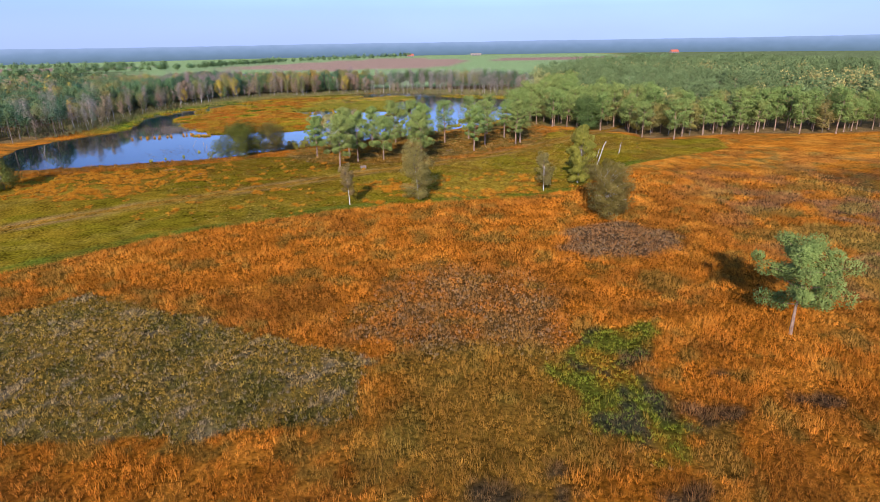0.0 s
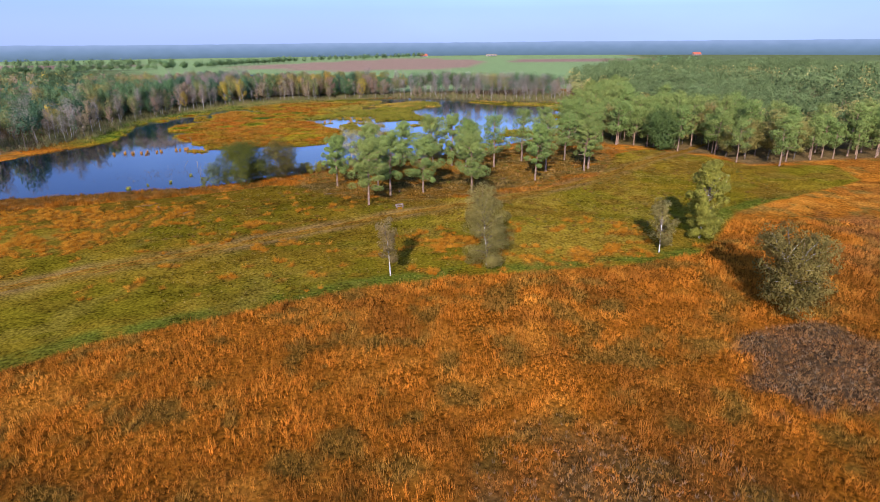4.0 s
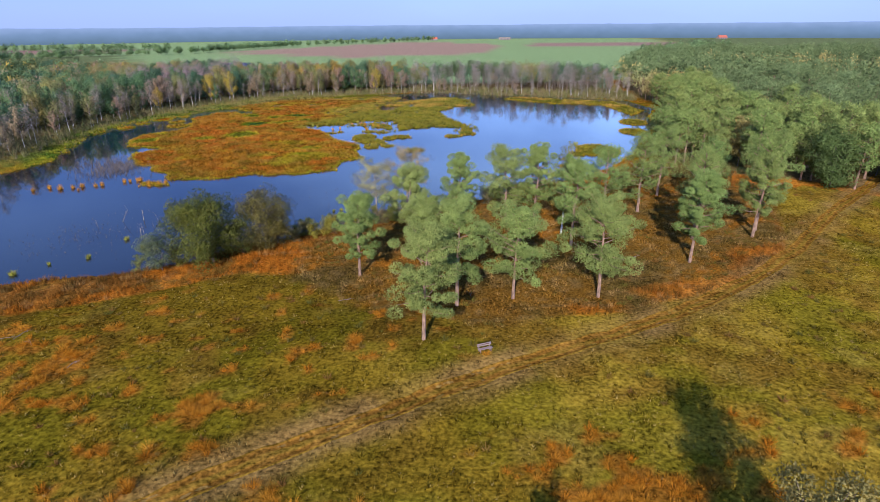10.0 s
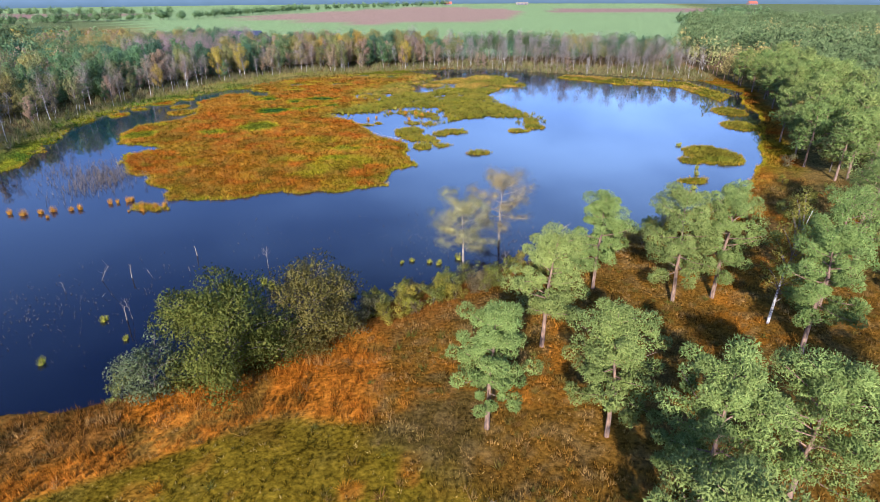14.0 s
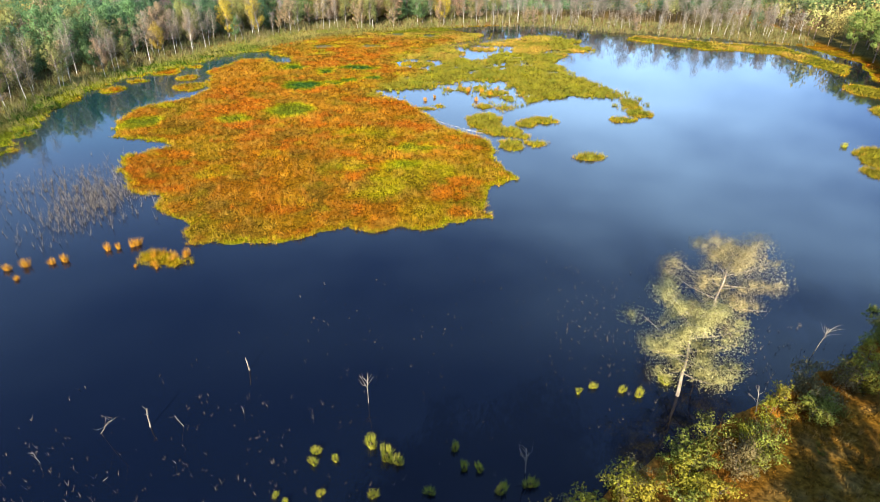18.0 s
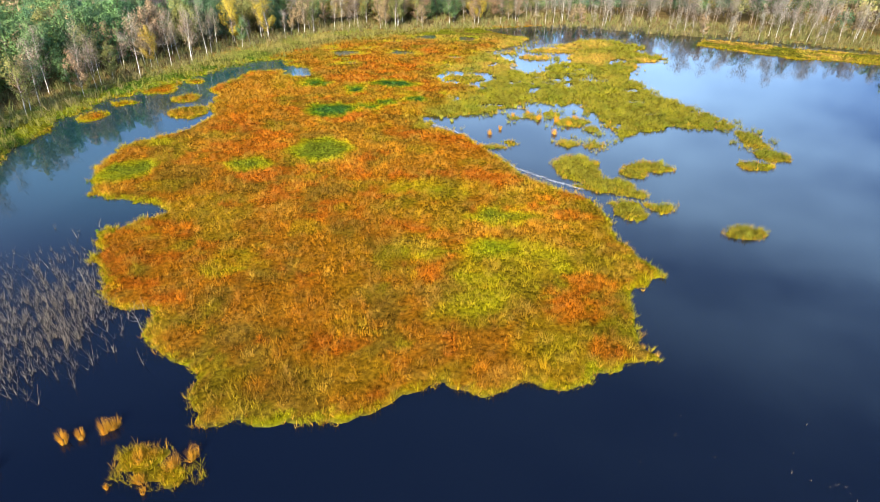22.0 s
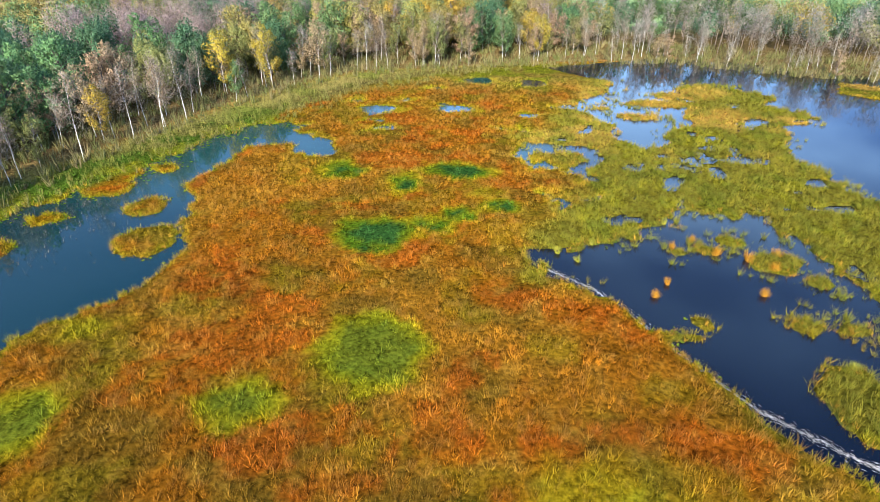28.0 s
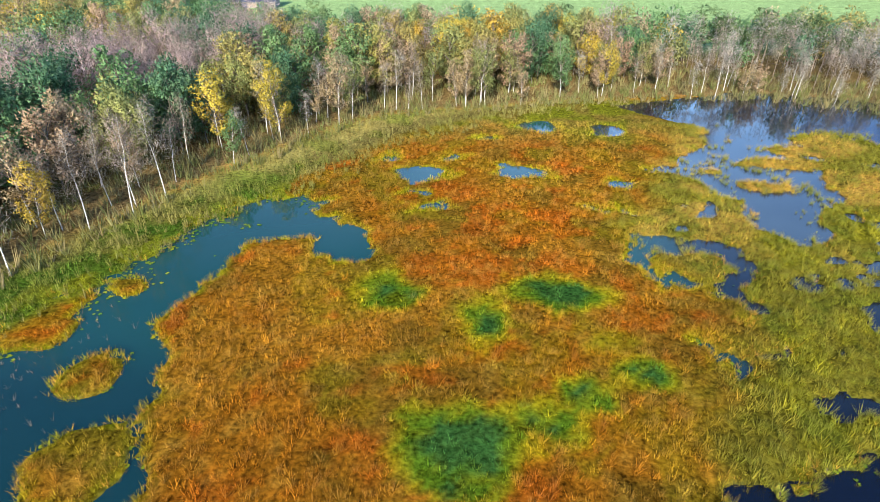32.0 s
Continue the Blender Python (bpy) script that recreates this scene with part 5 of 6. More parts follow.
# dead stems standing in the lake
def snag(seed, x, y, h, r, lean, turn, twigs, label, broken=True):
    rng = np.random.default_rng(seed)
    e = tagged(new("dead_tree"), label, "dead tree", "snags in the lake")
    e.matrix_basis = pose(x, y, -0.4, lean, 0, turn)
    r *= 0.52
    pts, rad = stem(rng, h + 0.4, r, 0.05, 6, 0.55 if broken else 0.15)
    np_part("trunk", tube(pts, rad, 7), DEAD_WOOD, e)
    for i in range(twigs):
        o = at_height(pts, rng.uniform(0.45, 0.95))
        a, ln = rng.uniform(0, 6.28), h * rng.uniform(0.18, 0.4)
        q = o + np.array((math.cos(a) * ln * 0.7, math.sin(a) * ln * 0.7, ln * 0.8))
        mid = (o + q) / 2 + rng.normal(0, 0.06 * h, 3)
        np_part("branch", tube([o, mid, q], [r * 0.4, r * 0.28, r * 0.08], 4), DEAD_WOOD, e)
    return e


for i, (x, y, h, r, lean, turn, tw) in enumerate(((-67.6, 185.6, 1.5, 0.16, 5, 20, 0), (-57.6, 182.3, 2.9, 0.07, 4, 100, 7), (-72.7, 179.3, 1.7, 0.13, 6, 200, 4), (-76.2, 178.8, 3.4, 0.06, 42, 60, 4), (-68.4, 170.2, 2.4, 0.15, 22, 40, 0),
                                                   (-67.9, 170.4, 2.4, 0.05, 4, 0, 9), (-46.4, 176.4, 2.6, 0.06, 6, 0, 9), (-21.7, 188.8, 3.6, 0.08, 8, 30, 8), (-29.0, 182.0, 2.6, 0.07, 10, 210, 6), (-70.3, 179.6, 1.4, 0.05, 14, 320, 2), (-69.6, 176.5, 0.8, 0.06, 28, 20, 0),
                                                   (-74.0, 174.9, 1.0, 0.05, 48, 70, 0), (-89.5, 216.0, 2.2, 0.05, 5, 0, 7), (-97.5, 222.0, 2.6, 0.06, 8, 0, 9), (-66.5, 181.0, 0.9, 0.04, 10, 0, 3), (-78.5, 176.0, 1.3, 0.04, 6, 0, 6), (-115, 168, 3.6, 0.09, 20, 70, 6), (-112.5, 165, 3.0, 0.08, 12, 250, 5))):
    snag(640 + i, x, y, h, r, lean, turn, tw, "pale dead tree stump standing in the lake" if tw == 0 else "leafless dead sapling standing in the lake")
# white birch snags on the meadow
for i, (x, y, h, r, lean, turn) in enumerate(((38.4, 138.3, 6.2, 0.17, 14, 75), (40.5, 146.5, 2.6, 0.11, 14, 80), (47.5, 151.0, 3.2, 0.12, 8, 70))):
    e = tagged(new("birch_snag"), "broken white birch trunk leaning over the meadow", "dead tree", "birch snags")
    e.matrix_basis = pose(x, y, float(height_at(np.array([x]), np.array([y]))[0]) - 0.2, lean, 0, turn)
    pts, rad = stem(np.random.default_rng(i), h, r * 0.55, 0.02, 6, 0.6)
    np_part("trunk", tube(pts, rad, 8), BIRCH_BARK, e)
    q = at_height(pts, 0.6)
    np_part("branch", tube([q, q + np.array((0.2, 0.1, 0.35)), q + np.array((0.3, 0.3, 0.5))], [0.05, 0.035, 0.015], 5), BIRCH_BARK, e)


# thickets of drowned twigs
def twig_field(n, cx, cy, rx, ry, h, label, seed):
    rng = np.random.default_rng(seed)
    x, y = rng.normal(cx, rx, n), rng.normal(cy, ry, n)
    k = land_at(x, y) < -0.2
    x, y = x[k], y[k]
    m, b = len(x), 5
    a = rng.uniform(0, 6.28, (m, b))
    hh = h * rng.uniform(0.3, 1.2, (m, 1)) * rng.uniform(0.5, 1.0, (m, b))
    rr = hh * rng.uniform(0.2, 0.9, (m, b))
    px, py = np.repeat(x[:, None], b, 1), np.repeat(y[:, None], b, 1)
    w = 0.009 + 0.005 * h
    base = np.stack([px, py, np.full((m, b), -0.1)], -1)
    dx = np.stack([-np.sin(a) * w, np.cos(a) * w, np.zeros((m, b))], -1)
    tip = np.stack([px + np.cos(a) * rr, py + np.sin(a) * rr, hh], -1)
    v = np.stack([base - dx, base + dx, tip], 2).reshape(-1, 3)
    c = np.repeat(np.array((0.12, 0.10, 0.08)) * rng.uniform(0.6, 1.6, (m * b, 1)), 3, 0)
    nm = np.tile(np.array((0.0, -0.5, 0.8)), (len(v), 1))
    tagged(new("drowned_twigs", mesh_np("drowned_twigs", v, np.arange(len(v)).reshape(-1, 3), GRASS, c, False, nm)), label, "dead twigs", kind="stuff")


twig_field(700, -97.5, 216.5, 3.2, 4.5, 1.4, "thicket of grey drowned birch saplings in the lake", 1)
twig_field(380, -104, 222, 4.5, 4.0, 1.2, "thicket of grey drowned birch saplings in the lake", 2)
twig_field(300, -79, 170, 4.5, 5.0, 0.4, "scattered dead twigs sticking out of the lake", 3)
twig_field(200, -38.5, 192, 3.2, 6.0, 0.35, "scattered dead twigs sticking out of the lake", 4)
twig_field(160, -63, 176, 6.0, 5.0, 0.4, "scattered dead twigs sticking out of the lake", 5)
twig_field(120, -55, 190, 10.0, 6.0, 0.3, "scattered dead twigs sticking out of the lake", 6)
twig_field(200, -26, 190, 5.0, 3.0, 0.5, "tangle of dead twigs near the bank", 7)
twig_field(260, -12, 366, 16.0, 4.0, 2.2, "drowned grey saplings at the far shore", 8)
twig_field(300, -123, 284, 4.0, 8.0, 0.7, "dead reeds along the shaded channel", 9)


# bench beside the track
BENCH_WOOD = two_tone("bench_wood", (0.13, 0.09, 0.075), (0.27, 0.20, 0.17), 9, 0.8, 0.004, (0.3, 4, 4))


def box(bm, cx, cy, cz, sx, sy, sz, bevel=0.008, turn=None):
    m = Matrix.Translation((cx, cy, cz)) @ (turn or Matrix()) @ Matrix.Diagonal((sx, sy, sz, 1))
    g = bmesh.ops.create_cube(bm, size=1.0, matrix=m)
    bmesh.ops.bevel(bm, geom=list({e for v in g["verts"] for e in v.link_edges}), offset=bevel, segments=1, affect="EDGES")


bench = tagged(new("bench"), "weathered brown wooden bench beside the sandy track", "bench")
bench.matrix_basis = pose(-17.9, 136.0, float(height_at(np.array([-17.9]), np.array([136.0]))[0]), 0, 0, 22) @ Matrix.Scale(0.84, 4)
for k in range(3):
    bm = bmesh.new()
    box(bm, 0, -0.22 + 0.16 * k, 0.45, 1.75, 0.13, 0.045)
    part("seat_slat", bm, BENCH_WOOD, bench)
for k in range(2):
    bm = bmesh.new()
    box(bm, 0, 0.27 + 0.04 * k, 0.66 + 0.2 * k, 1.75, 0.04, 0.14)
    part("backrest_slat", bm, BENCH_WOOD, bench)
for sx in (-0.65, 0.65):
    bm = bmesh.new()
    box(bm, sx, -0.2, 0.2, 0.09, 0.09, 0.45)
    part("leg", bm, BENCH_WOOD, bench)
    bm = bmesh.new()
    box(bm, sx, 0.24, 0.42, 0.09, 0.07, 0.95, 0.008, pose(0, 0, 0, -8))
    part("leg", bm, BENCH_WOOD, bench)
    bm = bmesh.new()
    box(bm, sx, 0.0, 0.405, 0.08, 0.55, 0.05)
    part("rail", bm, BENCH_WOOD, bench)

# pale scum drifting along the marsh edge
def scum(n, line, wide, seed):
    rng = np.random.default_rng(seed)
    p = np.asarray(line, float)
    u = rng.random(n) * (len(p) - 1)
    i = np.minimum(u.astype(int), len(p) - 2)
    f = (u - i)[:, None]
    c = p[i] * (1 - f) + p[i + 1] * f + rng.normal(0, 1, (n, 2)) * wide * rng.random((n, 1))
    d = p[i + 1] - p[i]
    d /= np.linalg.norm(d, axis=1)[:, None]
    a = rng.normal(0, 0.35, n)
    d = np.stack([d[:, 0] * np.cos(a) - d[:, 1] * np.sin(a), d[:, 0] * np.sin(a) + d[:, 1] * np.cos(a)], 1)
    q = np.stack([-d[:, 1], d[:, 0]], 1)
    ln, w = rng.uniform(0.05, 0.22, (n, 1)), rng.uniform(0.012, 0.035, (n, 1))
    z = np.full((n, 1), 0.012)
    v = np.stack([np.hstack([c - d * ln, z]), np.hstack([c + q * w, z + 0.004]), np.hstack([c + d * ln, z])], 1).reshape(-1, 3)
    col = np.repeat(np.array((0.42, 0.40, 0.37)) * rng.uniform(0.6, 1.2, (n, 1)), 3, 0)
    tagged(new("drifting_scum", mesh_np("drifting_scum", v, np.arange(3 * n).reshape(-1, 3), GROUND, col)), "pale scum and straw drifting on the water", "scum", kind="stuff")


scum(1900, [(-67.5, 272.5), (-63.5, 269), (-61, 264.5), (-58.3, 259), (-54.8, 253.8), (-50.3, 249.6), (-46.8, 247.2)], 0.42, 21)


# fallen branches on the meadow
for i, (x, y, ln, turn) in enumerate(((-66, 138, 2.6, 20), (-64.5, 139, 2.0, 70), (-62.8, 137.4, 1.6, 140), (-33, 147, 1.8, 10), (-22.5, 160.5, 2.4, 55), (-19, 148.5, 1.5, 100), (3, 160, 2.2, 30), (-56, 133.5, 1.2, 80))):
    e = tagged(new("fallen_branch"), "bleached fallen branch lying in the grass", "branch", "fallen branches")
    e.matrix_basis = pose(x, y, float(height_at(np.array([x]), np.array([y]))[0]) + 0.12, 0, 0, turn)
    rb = np.random.default_rng(700 + i)
    np_part("stem", tube([(-ln / 2, 0, 0), (0, rb.uniform(-0.2, 0.2), 0.1), (ln / 2, rb.uniform(-0.3, 0.3), 0.08)], [0.035, 0.028, 0.01], 6), TWIG, e)
    for k in range(3):
        q = rb.uniform(-0.3, 0.4) * ln
        np_part("twig", tube([(q, 0, 0.06), (q + 0.35, rb.uniform(-0.5, 0.5), 0.15)], [0.018, 0.006], 4), TWIG, e)

# ---- woods ----
def wood_points(poly, step, seed, x0, x1, y0, y1):
    rng = np.random.default_rng(seed)
    xs, ys = np.meshgrid(np.arange(x0, x1, step), np.arange(y0, y1, step))
    x = xs.ravel() + rng.uniform(-0.42, 0.42, xs.size) * step
    y = ys.ravel() + rng.uniform(-0.42, 0.42, xs.size) * step
    d = sdist(poly, x, y)
    return x[d > 0], y[d > 0], d[d > 0]


def stuff_trees(name, x, y, shapes, pick, scale, tint, mats, label):
    """Many far trees joined: one mesh of stems, one of crowns."""
    rng = np.random.default_rng(len(x))
    z = height_at(x, y)
    W, C, K, N = [], [], [], []
    nw = nc = 0
    WF, CF = [], []
    for i in range(len(x)):
        (wv, wf), (lv, lf, lc, ln) = shapes[pick[i]]
        a = rng.uniform(0, 6.28)
        m = np.array(((math.cos(a), -math.sin(a), 0), (math.sin(a), math.cos(a), 0), (0, 0, 1))) * scale[i]
        o = np.array((x[i], y[i], z[i]))
        W.append(wv @ m.T + o)
        WF.append(wf + nw)
        nw += len(wv)
        C.append(lv @ m.T + o)
        CF.append(lf + nc)
        nc += len(lv)
        K.append(lc * tint[i])
        N.append(ln @ m.T / scale[i])
    e = tagged(new(name), label, "wood", kind="stuff")
    t = new("trunks", mesh_np("trunks", np.concatenate(W), np.concatenate(WF), mats[0]))
    c = new("crowns", mesh_np("crowns", np.concatenate(C), np.concatenate(CF), mats[1], np.concatenate(K), False, np.concatenate(N)))
    t.parent = c.parent = e
    t["kind"] = c["kind"] = "stuff"


def simple_trunk(h, r):
    return tube([(0, 0, -0.2), (0, 0, h)], [r, r * 0.4], 4)


def far_broad(seed, h, s, n, tone, size=0.65):
    """A leafy crown of a few rounded lobes."""
    rng = np.random.default_rng(seed)
    a = np.arange(7) * 0.9 + rng.uniform(0, 1, 7)
    cen = np.stack([np.cos(a) * s * 0.5, np.sin(a) * s * 0.5, h * rng.uniform(0.42, 0.72, 7)], 1)
    cen = np.concatenate([cen, [(0, 0, h * 0.62), (rng.uniform(-0.6, 0.6), rng.uniform(-0.6, 0.6), h * 0.82)]])
    rad = np.concatenate([s * rng.uniform(0.36, 0.56, 7), [s * 0.7, s * 0.5]])
    v, f, nm = leaf_cloud(rng, cen, rad, n, size, size * 0.75, 1.1, 0.5, 0.85)
    return simple_trunk(h * 0.7, 0.13), (v, f, leaf_cols(rng, n, *tone), nm)


def far_pine(seed, h, s, n, size=0.8):
    rng = np.random.default_rng(seed)
    cen = rng.normal(size=(11, 3)) * (s * 0.42, s * 0.42, h * 0.13) + (0, 0, h * 0.76)
    v, f, nm = leaf_cloud(rng, cen, s * rng.uniform(0.32, 0.55, 11), n, size, size * 0.6, 0.8, 0.6, 0.8)
    # far needles bluer than the near pines', distance haze put into the colour
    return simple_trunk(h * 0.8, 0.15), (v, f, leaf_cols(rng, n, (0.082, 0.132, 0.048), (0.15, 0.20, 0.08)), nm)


GREEN_T, DARK_T, OLIVE_T = ((0.12, 0.22, 0.085), (0.205, 0.32, 0.13)), ((0.075, 0.16, 0.08), (0.135, 0.235, 0.12)), ((0.225, 0.235, 0.08), (0.335, 0.33, 0.12))
YELLOW_T, BROWN_T, GOLD_T = ((0.30, 0.26, 0.08), (0.43, 0.36, 0.115)), ((0.34, 0.245, 0.145), (0.47, 0.35, 0.21)), ((0.46, 0.34, 0.055), (0.58, 0.44, 0.085))
BARE_T, PALE_T, PURPLE_T = ((0.33, 0.27, 0.205), (0.47, 0.39, 0.305)), ((0.37, 0.325, 0.26), (0.52, 0.46, 0.38)), ((0.34, 0.245, 0.215), (0.47, 0.355, 0.315))
PURPLE_PATCH = [(-146, 358, 21, 25), (-128, 375, 12, 10)]
rw = np.random.default_rng(5)
# pine wood: the front rows tree by tree, the rest joined
front = [tree_thing("pine_tree", pine_shape(200 + i, 11.8, 2.9, 3600, 0.34, 15, 0.4), PINE_BARK, NEEDLES, "scots pine at the edge of a pine wood", x, y, group="pine wood edge")
         for i, (x, y) in enumerate(((30.5, 216), (41, 206), (52, 198), (62, 189), (70.5, 173)))]
front.append(tree_thing("oak_tree", broad_shape(210, 10.2, 3.2, 3200, 0.2, 0.012, YELLOW_T, 0.34, 28), OAK_BARK, LEAVES, "yellowing oak among the pines at the wood's edge", 79, 182, group="pine wood edge"))
ex, ey, ed = wood_points(EAST_WOOD, 5.2, 11, 20, 330, 165, 620)
near_e = ((ed < 16) & (ex < 150) & (ey < 330)) | ((ex < 75) & (ey < 250))
for x, y in zip(ex[near_e], ey[near_e]):
    put_copy(front[5 if rw.random() < 0.07 else rw.integers(0, 5)], x, y, rw.uniform(0, 360), rw.uniform(0.74, 1.2))
sel = ~near_e
x, y = ex[sel], ey[sel]
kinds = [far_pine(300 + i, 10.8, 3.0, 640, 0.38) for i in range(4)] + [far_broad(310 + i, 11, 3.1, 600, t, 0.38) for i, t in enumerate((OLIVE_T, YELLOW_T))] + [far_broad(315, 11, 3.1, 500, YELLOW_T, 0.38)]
odd = fbm(x, y, 60, 71)
pick = np.where(odd + rw.uniform(-0.10, 0.10, len(x)) > 0.56, rw.integers(4, 7, len(x)), rw.integers(0, 4, len(x)))
far_e = (x > 130) | (y > 340)
keep = ~far_e | (rw.random(len(x)) < 0.5)
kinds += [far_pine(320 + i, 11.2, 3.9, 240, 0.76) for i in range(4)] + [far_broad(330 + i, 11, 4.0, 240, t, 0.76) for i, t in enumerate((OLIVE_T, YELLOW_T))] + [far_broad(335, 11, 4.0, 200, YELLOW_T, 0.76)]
pick = np.where(far_e, pick + 7, pick)[keep]
x, y = x[keep], y[keep]
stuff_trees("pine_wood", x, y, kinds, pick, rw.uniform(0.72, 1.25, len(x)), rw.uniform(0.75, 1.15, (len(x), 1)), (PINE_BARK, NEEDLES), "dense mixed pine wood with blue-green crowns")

# birch wood behind the marsh
BIRCH_LABEL = "slender white-stemmed birch, nearly leafless in autumn"
LEAFY_LABEL = "birch with thin olive-brown autumn foliage at the wood's edge"
birches = [tree_thing("birch_tree", bare_shape(400 + i, 12.2, 2.0, 900, PALE_T if i == 2 else BARE_T, 16, 0.3, 0.045), BIRCH_BARK, LEAVES, BIRCH_LABEL, x, y, group="birch wood edge")
           for i, (x, y) in enumerate(((-129, 297.6), (-121.5, 315), (-30, 376)))]
for i, (x, y, tone) in enumerate(((-82, 359, OLIVE_T), (-106, 346, BROWN_T), (-66, 366, GREEN_T), (-113, 336, GOLD_T))):
    birches.append(tree_thing("birch_tree", broad_shape(410 + i, 11.6, 2.4, 2300, 0.3, 0.007, tone, 0.27, 20), BIRCH_BARK, LEAVES, LEAFY_LABEL, x, y, group="birch wood edge"))
bx, by, bd = wood_points(NORTH_WOOD, 5.0, 13, -420, 110, 140, 545)
qx, qy, qd = wood_points(NORTH_WOOD, 3.3, 17, -150, 60, 215, 400)
front_row = (qd < 9.5) & (rw.random(len(qx)) < np.where(qx < -45, 0.6, 0.42))
edge = (bd < 9.5) & (bx < 60) & (by > 215) & (by < 400) & (bx > -150)
for x, y in zip(qx[front_row], qy[front_row]):
    r = rw.random()
    if x > -45:
        kd = 2 if r < 0.66 else rw.integers(0, 2) if r < 0.94 else 4
    elif x > -95:
        kd = rw.integers(0, 3) if r < 0.42 else 3 if r < 0.62 else 4 if r < 0.84 else 5 if r < 0.93 else 6
    else:
        kd = rw.integers(0, 3) if r < 0.58 else 3 if r < 0.74 else 4 if r < 0.93 else 5 if r < 0.97 else 6
    put_copy(birches[kd], x, y, rw.uniform(0, 360), rw.uniform(0.55, 0.95) * (1.0 if x < -45 else 0.9), 0.0, rw.uniform(-8, 8))
# the second rows, still tree by tree
INNER_LABEL = ("leafy green oak inside the autumn wood", "dark green alder inside the autumn wood", "olive-leaved birch inside the autumn wood", "yellowing oak inside the autumn wood", "brown-leaved oak inside the autumn wood", "golden birch inside the autumn wood")
inner = [tree_thing("oak_tree" if i in (0, 3, 4) else "alder_tree" if i == 1 else "birch_tree", broad_shape(490 + i, 11.0, 3.2, 2600, 0.2, 0.011, tone, 0.36, 26), OAK_BARK, LEAVES, INNER_LABEL[i], x, y, group="mixed wood")
         for i, (tone, (x, y)) in enumerate(zip((GREEN_T, DARK_T, OLIVE_T, YELLOW_T, BROWN_T, GOLD_T), ((-136, 303), (-141, 296), (-128, 322), (-118, 345), (-100, 366), (-122, 334))))]
inner.append(tree_thing("birch_tree", bare_shape(498, 11.5, 2.8, 1300, PURPLE_T, 18, 0.25, 0.06), BIRCH_BARK, LEAVES, "leafless birch with a haze of purple-brown twigs", -142, 350, group="mixed wood"))
second = (bd >= 9.5) & (bd < 38) & (bx > -176) & (bx < -44) & (by > 258)
sx_, sy_ = bx[second], by[second]
mood = fbm(sx_, sy_, 14, 89) + rw.uniform(-0.09, 0.09, len(sx_))
mood = np.argsort(np.argsort(mood)) / len(sx_)
purple = smooth(-3, 4, blobs(PURPLE_PATCH, sx_, sy_)) * 0.85
for x, y, q, pu in zip(sx_, sy_, mood, purple):
    kd = 6 if rw.random() < max(pu, 0.05) else 1 if q < 0.28 else 0 if q < 0.56 else 2 if q < 0.70 else 4 if q < 0.82 else 3 if q < 0.95 else 5
    put_copy(inner[kd], x, y, rw.uniform(0, 360), rw.uniform(0.85, 1.25))
sel = ~edge & ~second
x, y, d = bx[sel], by[sel], bd[sel]
kinds = [bare_shape(420 + i, 10.8, 2.5, 620, t, limbs=7, low=0.3, wide=0.075) for i, t in enumerate((BARE_T, PALE_T, PURPLE_T))]
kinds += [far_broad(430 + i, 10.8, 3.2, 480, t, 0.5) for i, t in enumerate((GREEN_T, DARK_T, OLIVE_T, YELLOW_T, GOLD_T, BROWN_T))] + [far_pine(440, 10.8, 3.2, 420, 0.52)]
inland = y - (371 - np.maximum(x + 25, 0) * 0.44)
bare_w = np.clip(0.25 * smooth(30, 12, d) * (y < 350) + smooth(-6, 3, blobs(PURPLE_PATCH, x, y)) + smooth(-50, -25, x) * smooth(34, 22, inland), 0, 1)
r = rw.random(len(x))
mood = fbm(x, y, 20, 83) + rw.uniform(-0.08, 0.08, len(x))
mood = np.argsort(np.argsort(mood)) / len(x)
green = np.select([mood < 0.14, mood < 0.40, mood < 0.68, mood < 0.82, mood < 0.91], [9, 4, 3, 5, 8], 6)
green = np.where(rw.random(len(x)) < 0.02, 7, green)
bare_kind = np.where(blobs(PURPLE_PATCH, x, y) > -4, 2, np.where((x > -45) & (rw.random(len(x)) < 0.4), 1, 0))
pick = np.where(r < bare_w * 0.9, bare_kind, green)
deep = (d > 80) | (x < -230)
keep = (~deep | (rw.random(len(x)) < 0.7)) 
kinds += [bare_shape(460 + i, 10.8, 3.2, 150, t, limbs=3, low=0.3, wide=0.3) for i, t in enumerate((BARE_T, PALE_T, PURPLE_T))]
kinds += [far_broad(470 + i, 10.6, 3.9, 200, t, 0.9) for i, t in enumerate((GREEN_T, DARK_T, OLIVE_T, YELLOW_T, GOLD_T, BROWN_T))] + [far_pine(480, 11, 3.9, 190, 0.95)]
pick = np.where(deep, pick + 10, pick)[keep]
x, y = x[keep], y[keep]
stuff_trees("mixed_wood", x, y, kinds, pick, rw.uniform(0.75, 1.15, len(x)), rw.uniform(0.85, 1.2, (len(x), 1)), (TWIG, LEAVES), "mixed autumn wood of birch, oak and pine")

# rows of trees across the fields
def row_points(a, b, n, wob):
    t = np.linspace(0, 1, n)
    return a[0] + (b[0] - a[0]) * t + rw.uniform(-wob, wob, n), a[1] + (b[1] - a[1]) * t + rw.uniform(-wob, wob, n)


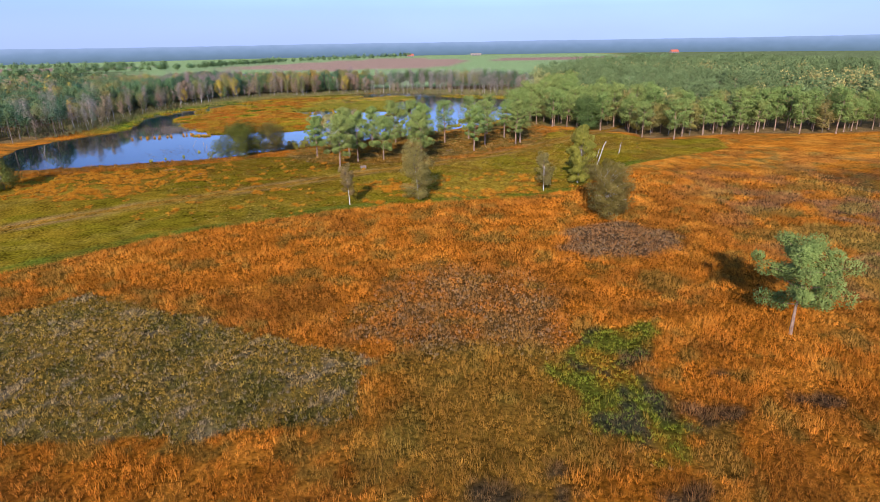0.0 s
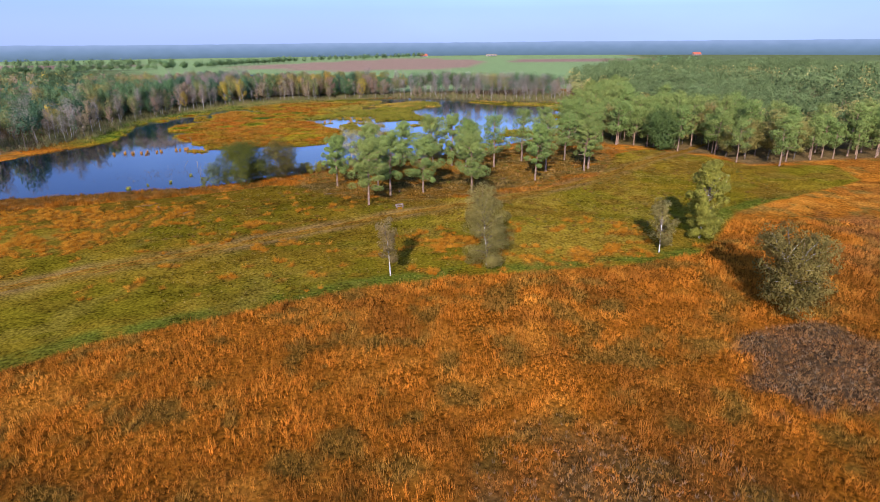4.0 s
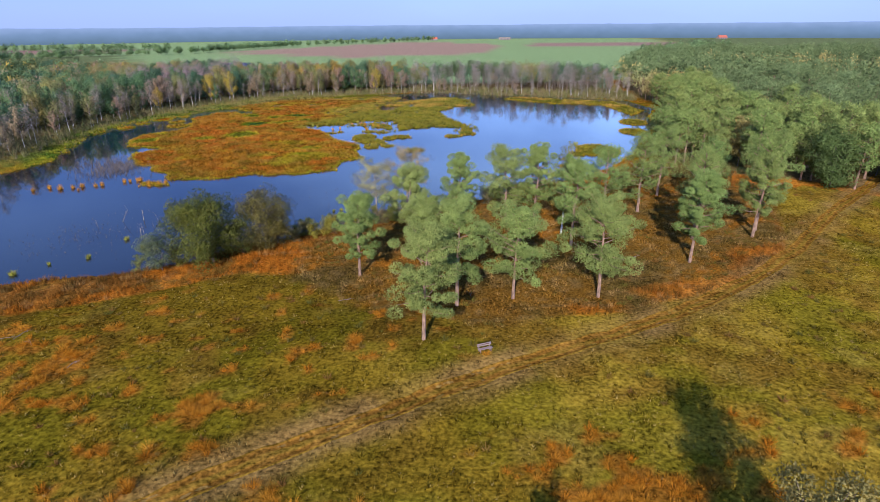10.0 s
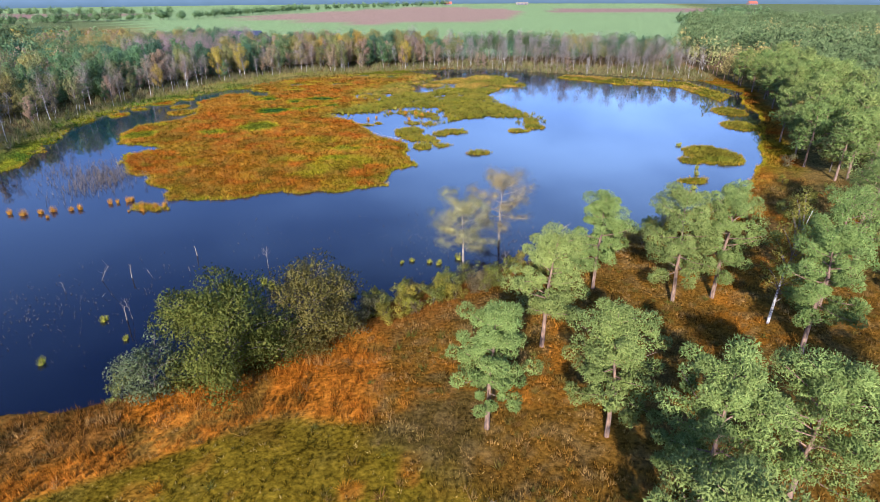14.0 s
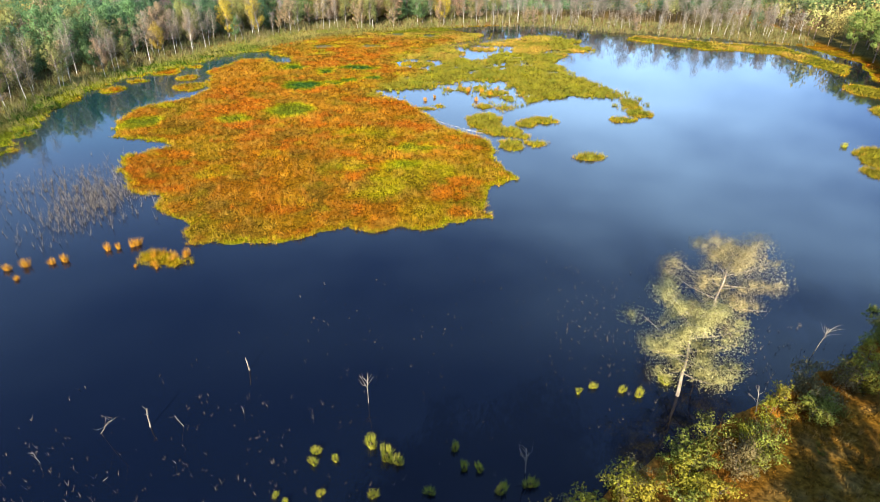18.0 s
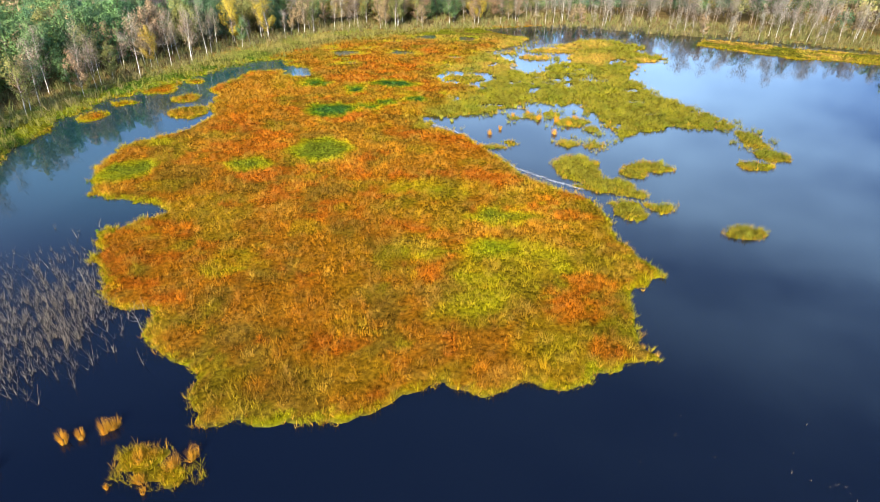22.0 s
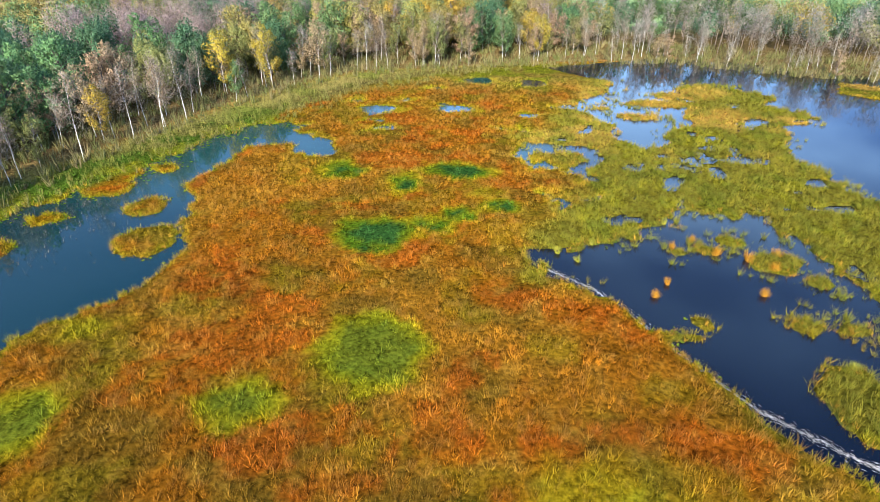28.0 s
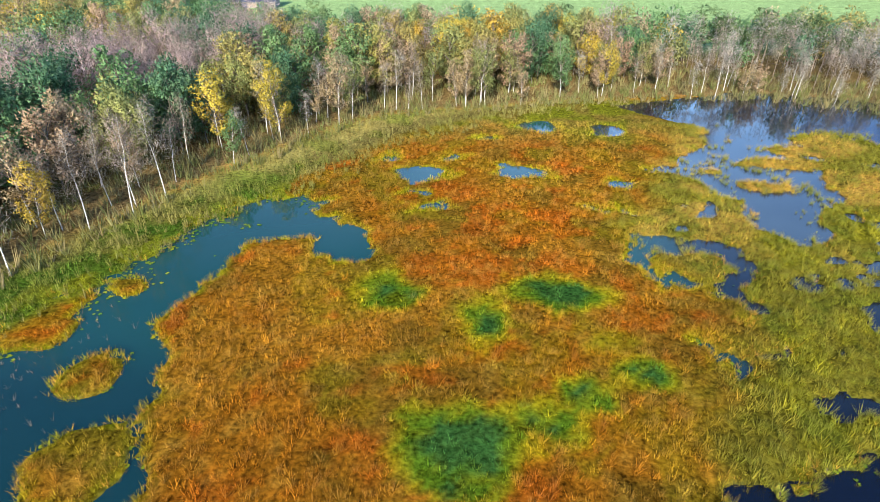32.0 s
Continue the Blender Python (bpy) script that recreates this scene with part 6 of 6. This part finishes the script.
rows = [row_points((-333, 814), (-272, 1065), 60, 4), row_points((-464, 727), (-334, 801), 44, 8), row_points((-272, 1065), (-60, 1330), 50, 6), row_points((-700, 900), (-420, 940), 60, 30), row_points((-620, 640), (-430, 700), 60, 30), row_points((160, 640), (330, 930), 60, 25)]
x, y = np.concatenate([r[0] for r in rows]), np.concatenate([r[1] for r in rows])
kinds = [far_broad(450 + i, 8.5, 4.0, 150, t, 1.3) for i, t in enumerate((GREEN_T, GREEN_T, GREEN_T))]
stuff_trees("tree_row", x, y, kinds, rw.integers(0, 3, len(x)), rw.uniform(0.8, 1.2, len(x)), rw.uniform(0.8, 1.2, (len(x), 1)), (OAK_BARK, LEAVES), "rows of roadside trees between fields")

# farm buildings beyond the woods
ROOF_RED, ROOF_DARK, BARN_WALL = two_tone("red_roof_tiles", (0.30, 0.07, 0.04), (0.42, 0.11, 0.06), 2), two_tone("dark_roof_panels", (0.02, 0.025, 0.05), (0.06, 0.07, 0.11), 1.5, 0.4), two_tone("pale_barn_wall", (0.16, 0.13, 0.11), (0.26, 0.21, 0.17), 1)


def farm(name, x, y, turn, ln, wd, eave, ridge, roof, label):
    e = tagged(new(name), label, "barn")
    e.matrix_basis = pose(x, y, float(height_at(np.array([x]), np.array([y]))[0]), 0, 0, turn)
    bm = bmesh.new()
    box(bm, 0, 0, eave / 2, ln, wd, eave, 0.05)
    part("wall", bm, BARN_WALL, e)
    for sg in (-1, 1):
        a = math.atan2(ridge - eave, wd / 2)
        bm = bmesh.new()
        box(bm, 0, sg * wd / 4, (eave + ridge) / 2 + 0.1, ln + 0.8, wd / 2 / math.cos(a) + 0.5, 0.25, 0.03, pose(0, 0, 0, -sg * math.degrees(a)))
        part("roof", bm, roof, e)
    for sx in (-1, 1):
        v = np.array([(sx * ln / 2, -wd / 2, eave), (sx * ln / 2, wd / 2, eave), (sx * ln / 2, 0, ridge), (sx * (ln / 2 - 0.3), -wd / 2, eave), (sx * (ln / 2 - 0.3), wd / 2, eave), (sx * (ln / 2 - 0.3), 0, ridge)])
        np_part("gable", (v, np.array([(0, 1, 2), (3, 5, 4), (0, 2, 5), (0, 5, 3), (1, 4, 5), (1, 5, 2)])), BARN_WALL, e)
    for k in range(3):
        bm = bmesh.new()
        box(bm, ln * (k - 1) * 0.28, -wd / 2 - 0.06, eave * 0.45, ln * 0.12, 0.12, eave * 0.8, 0.02)
        part("door", bm, ROOF_DARK, e)


farm("barn", -170, 496, 8, 24, 13, 2.4, 6.8, ROOF_DARK, "long barn with dark panelled roof beyond the wood")
farm("farmhouse", -60, 1380, 10, 15, 8, 2.5, 6, ROOF_RED, "red-roofed farmhouse far across the fields")
farm("farm_shed", 90, 1390, -5, 24, 9, 3, 4.5, DEAD_WOOD, "low grey farm shed far across the fields")
farm("farmhouse", 520, 1330, 15, 18, 9, 2.5, 6.5, ROOF_RED, "red-roofed farmhouse far across the fields")
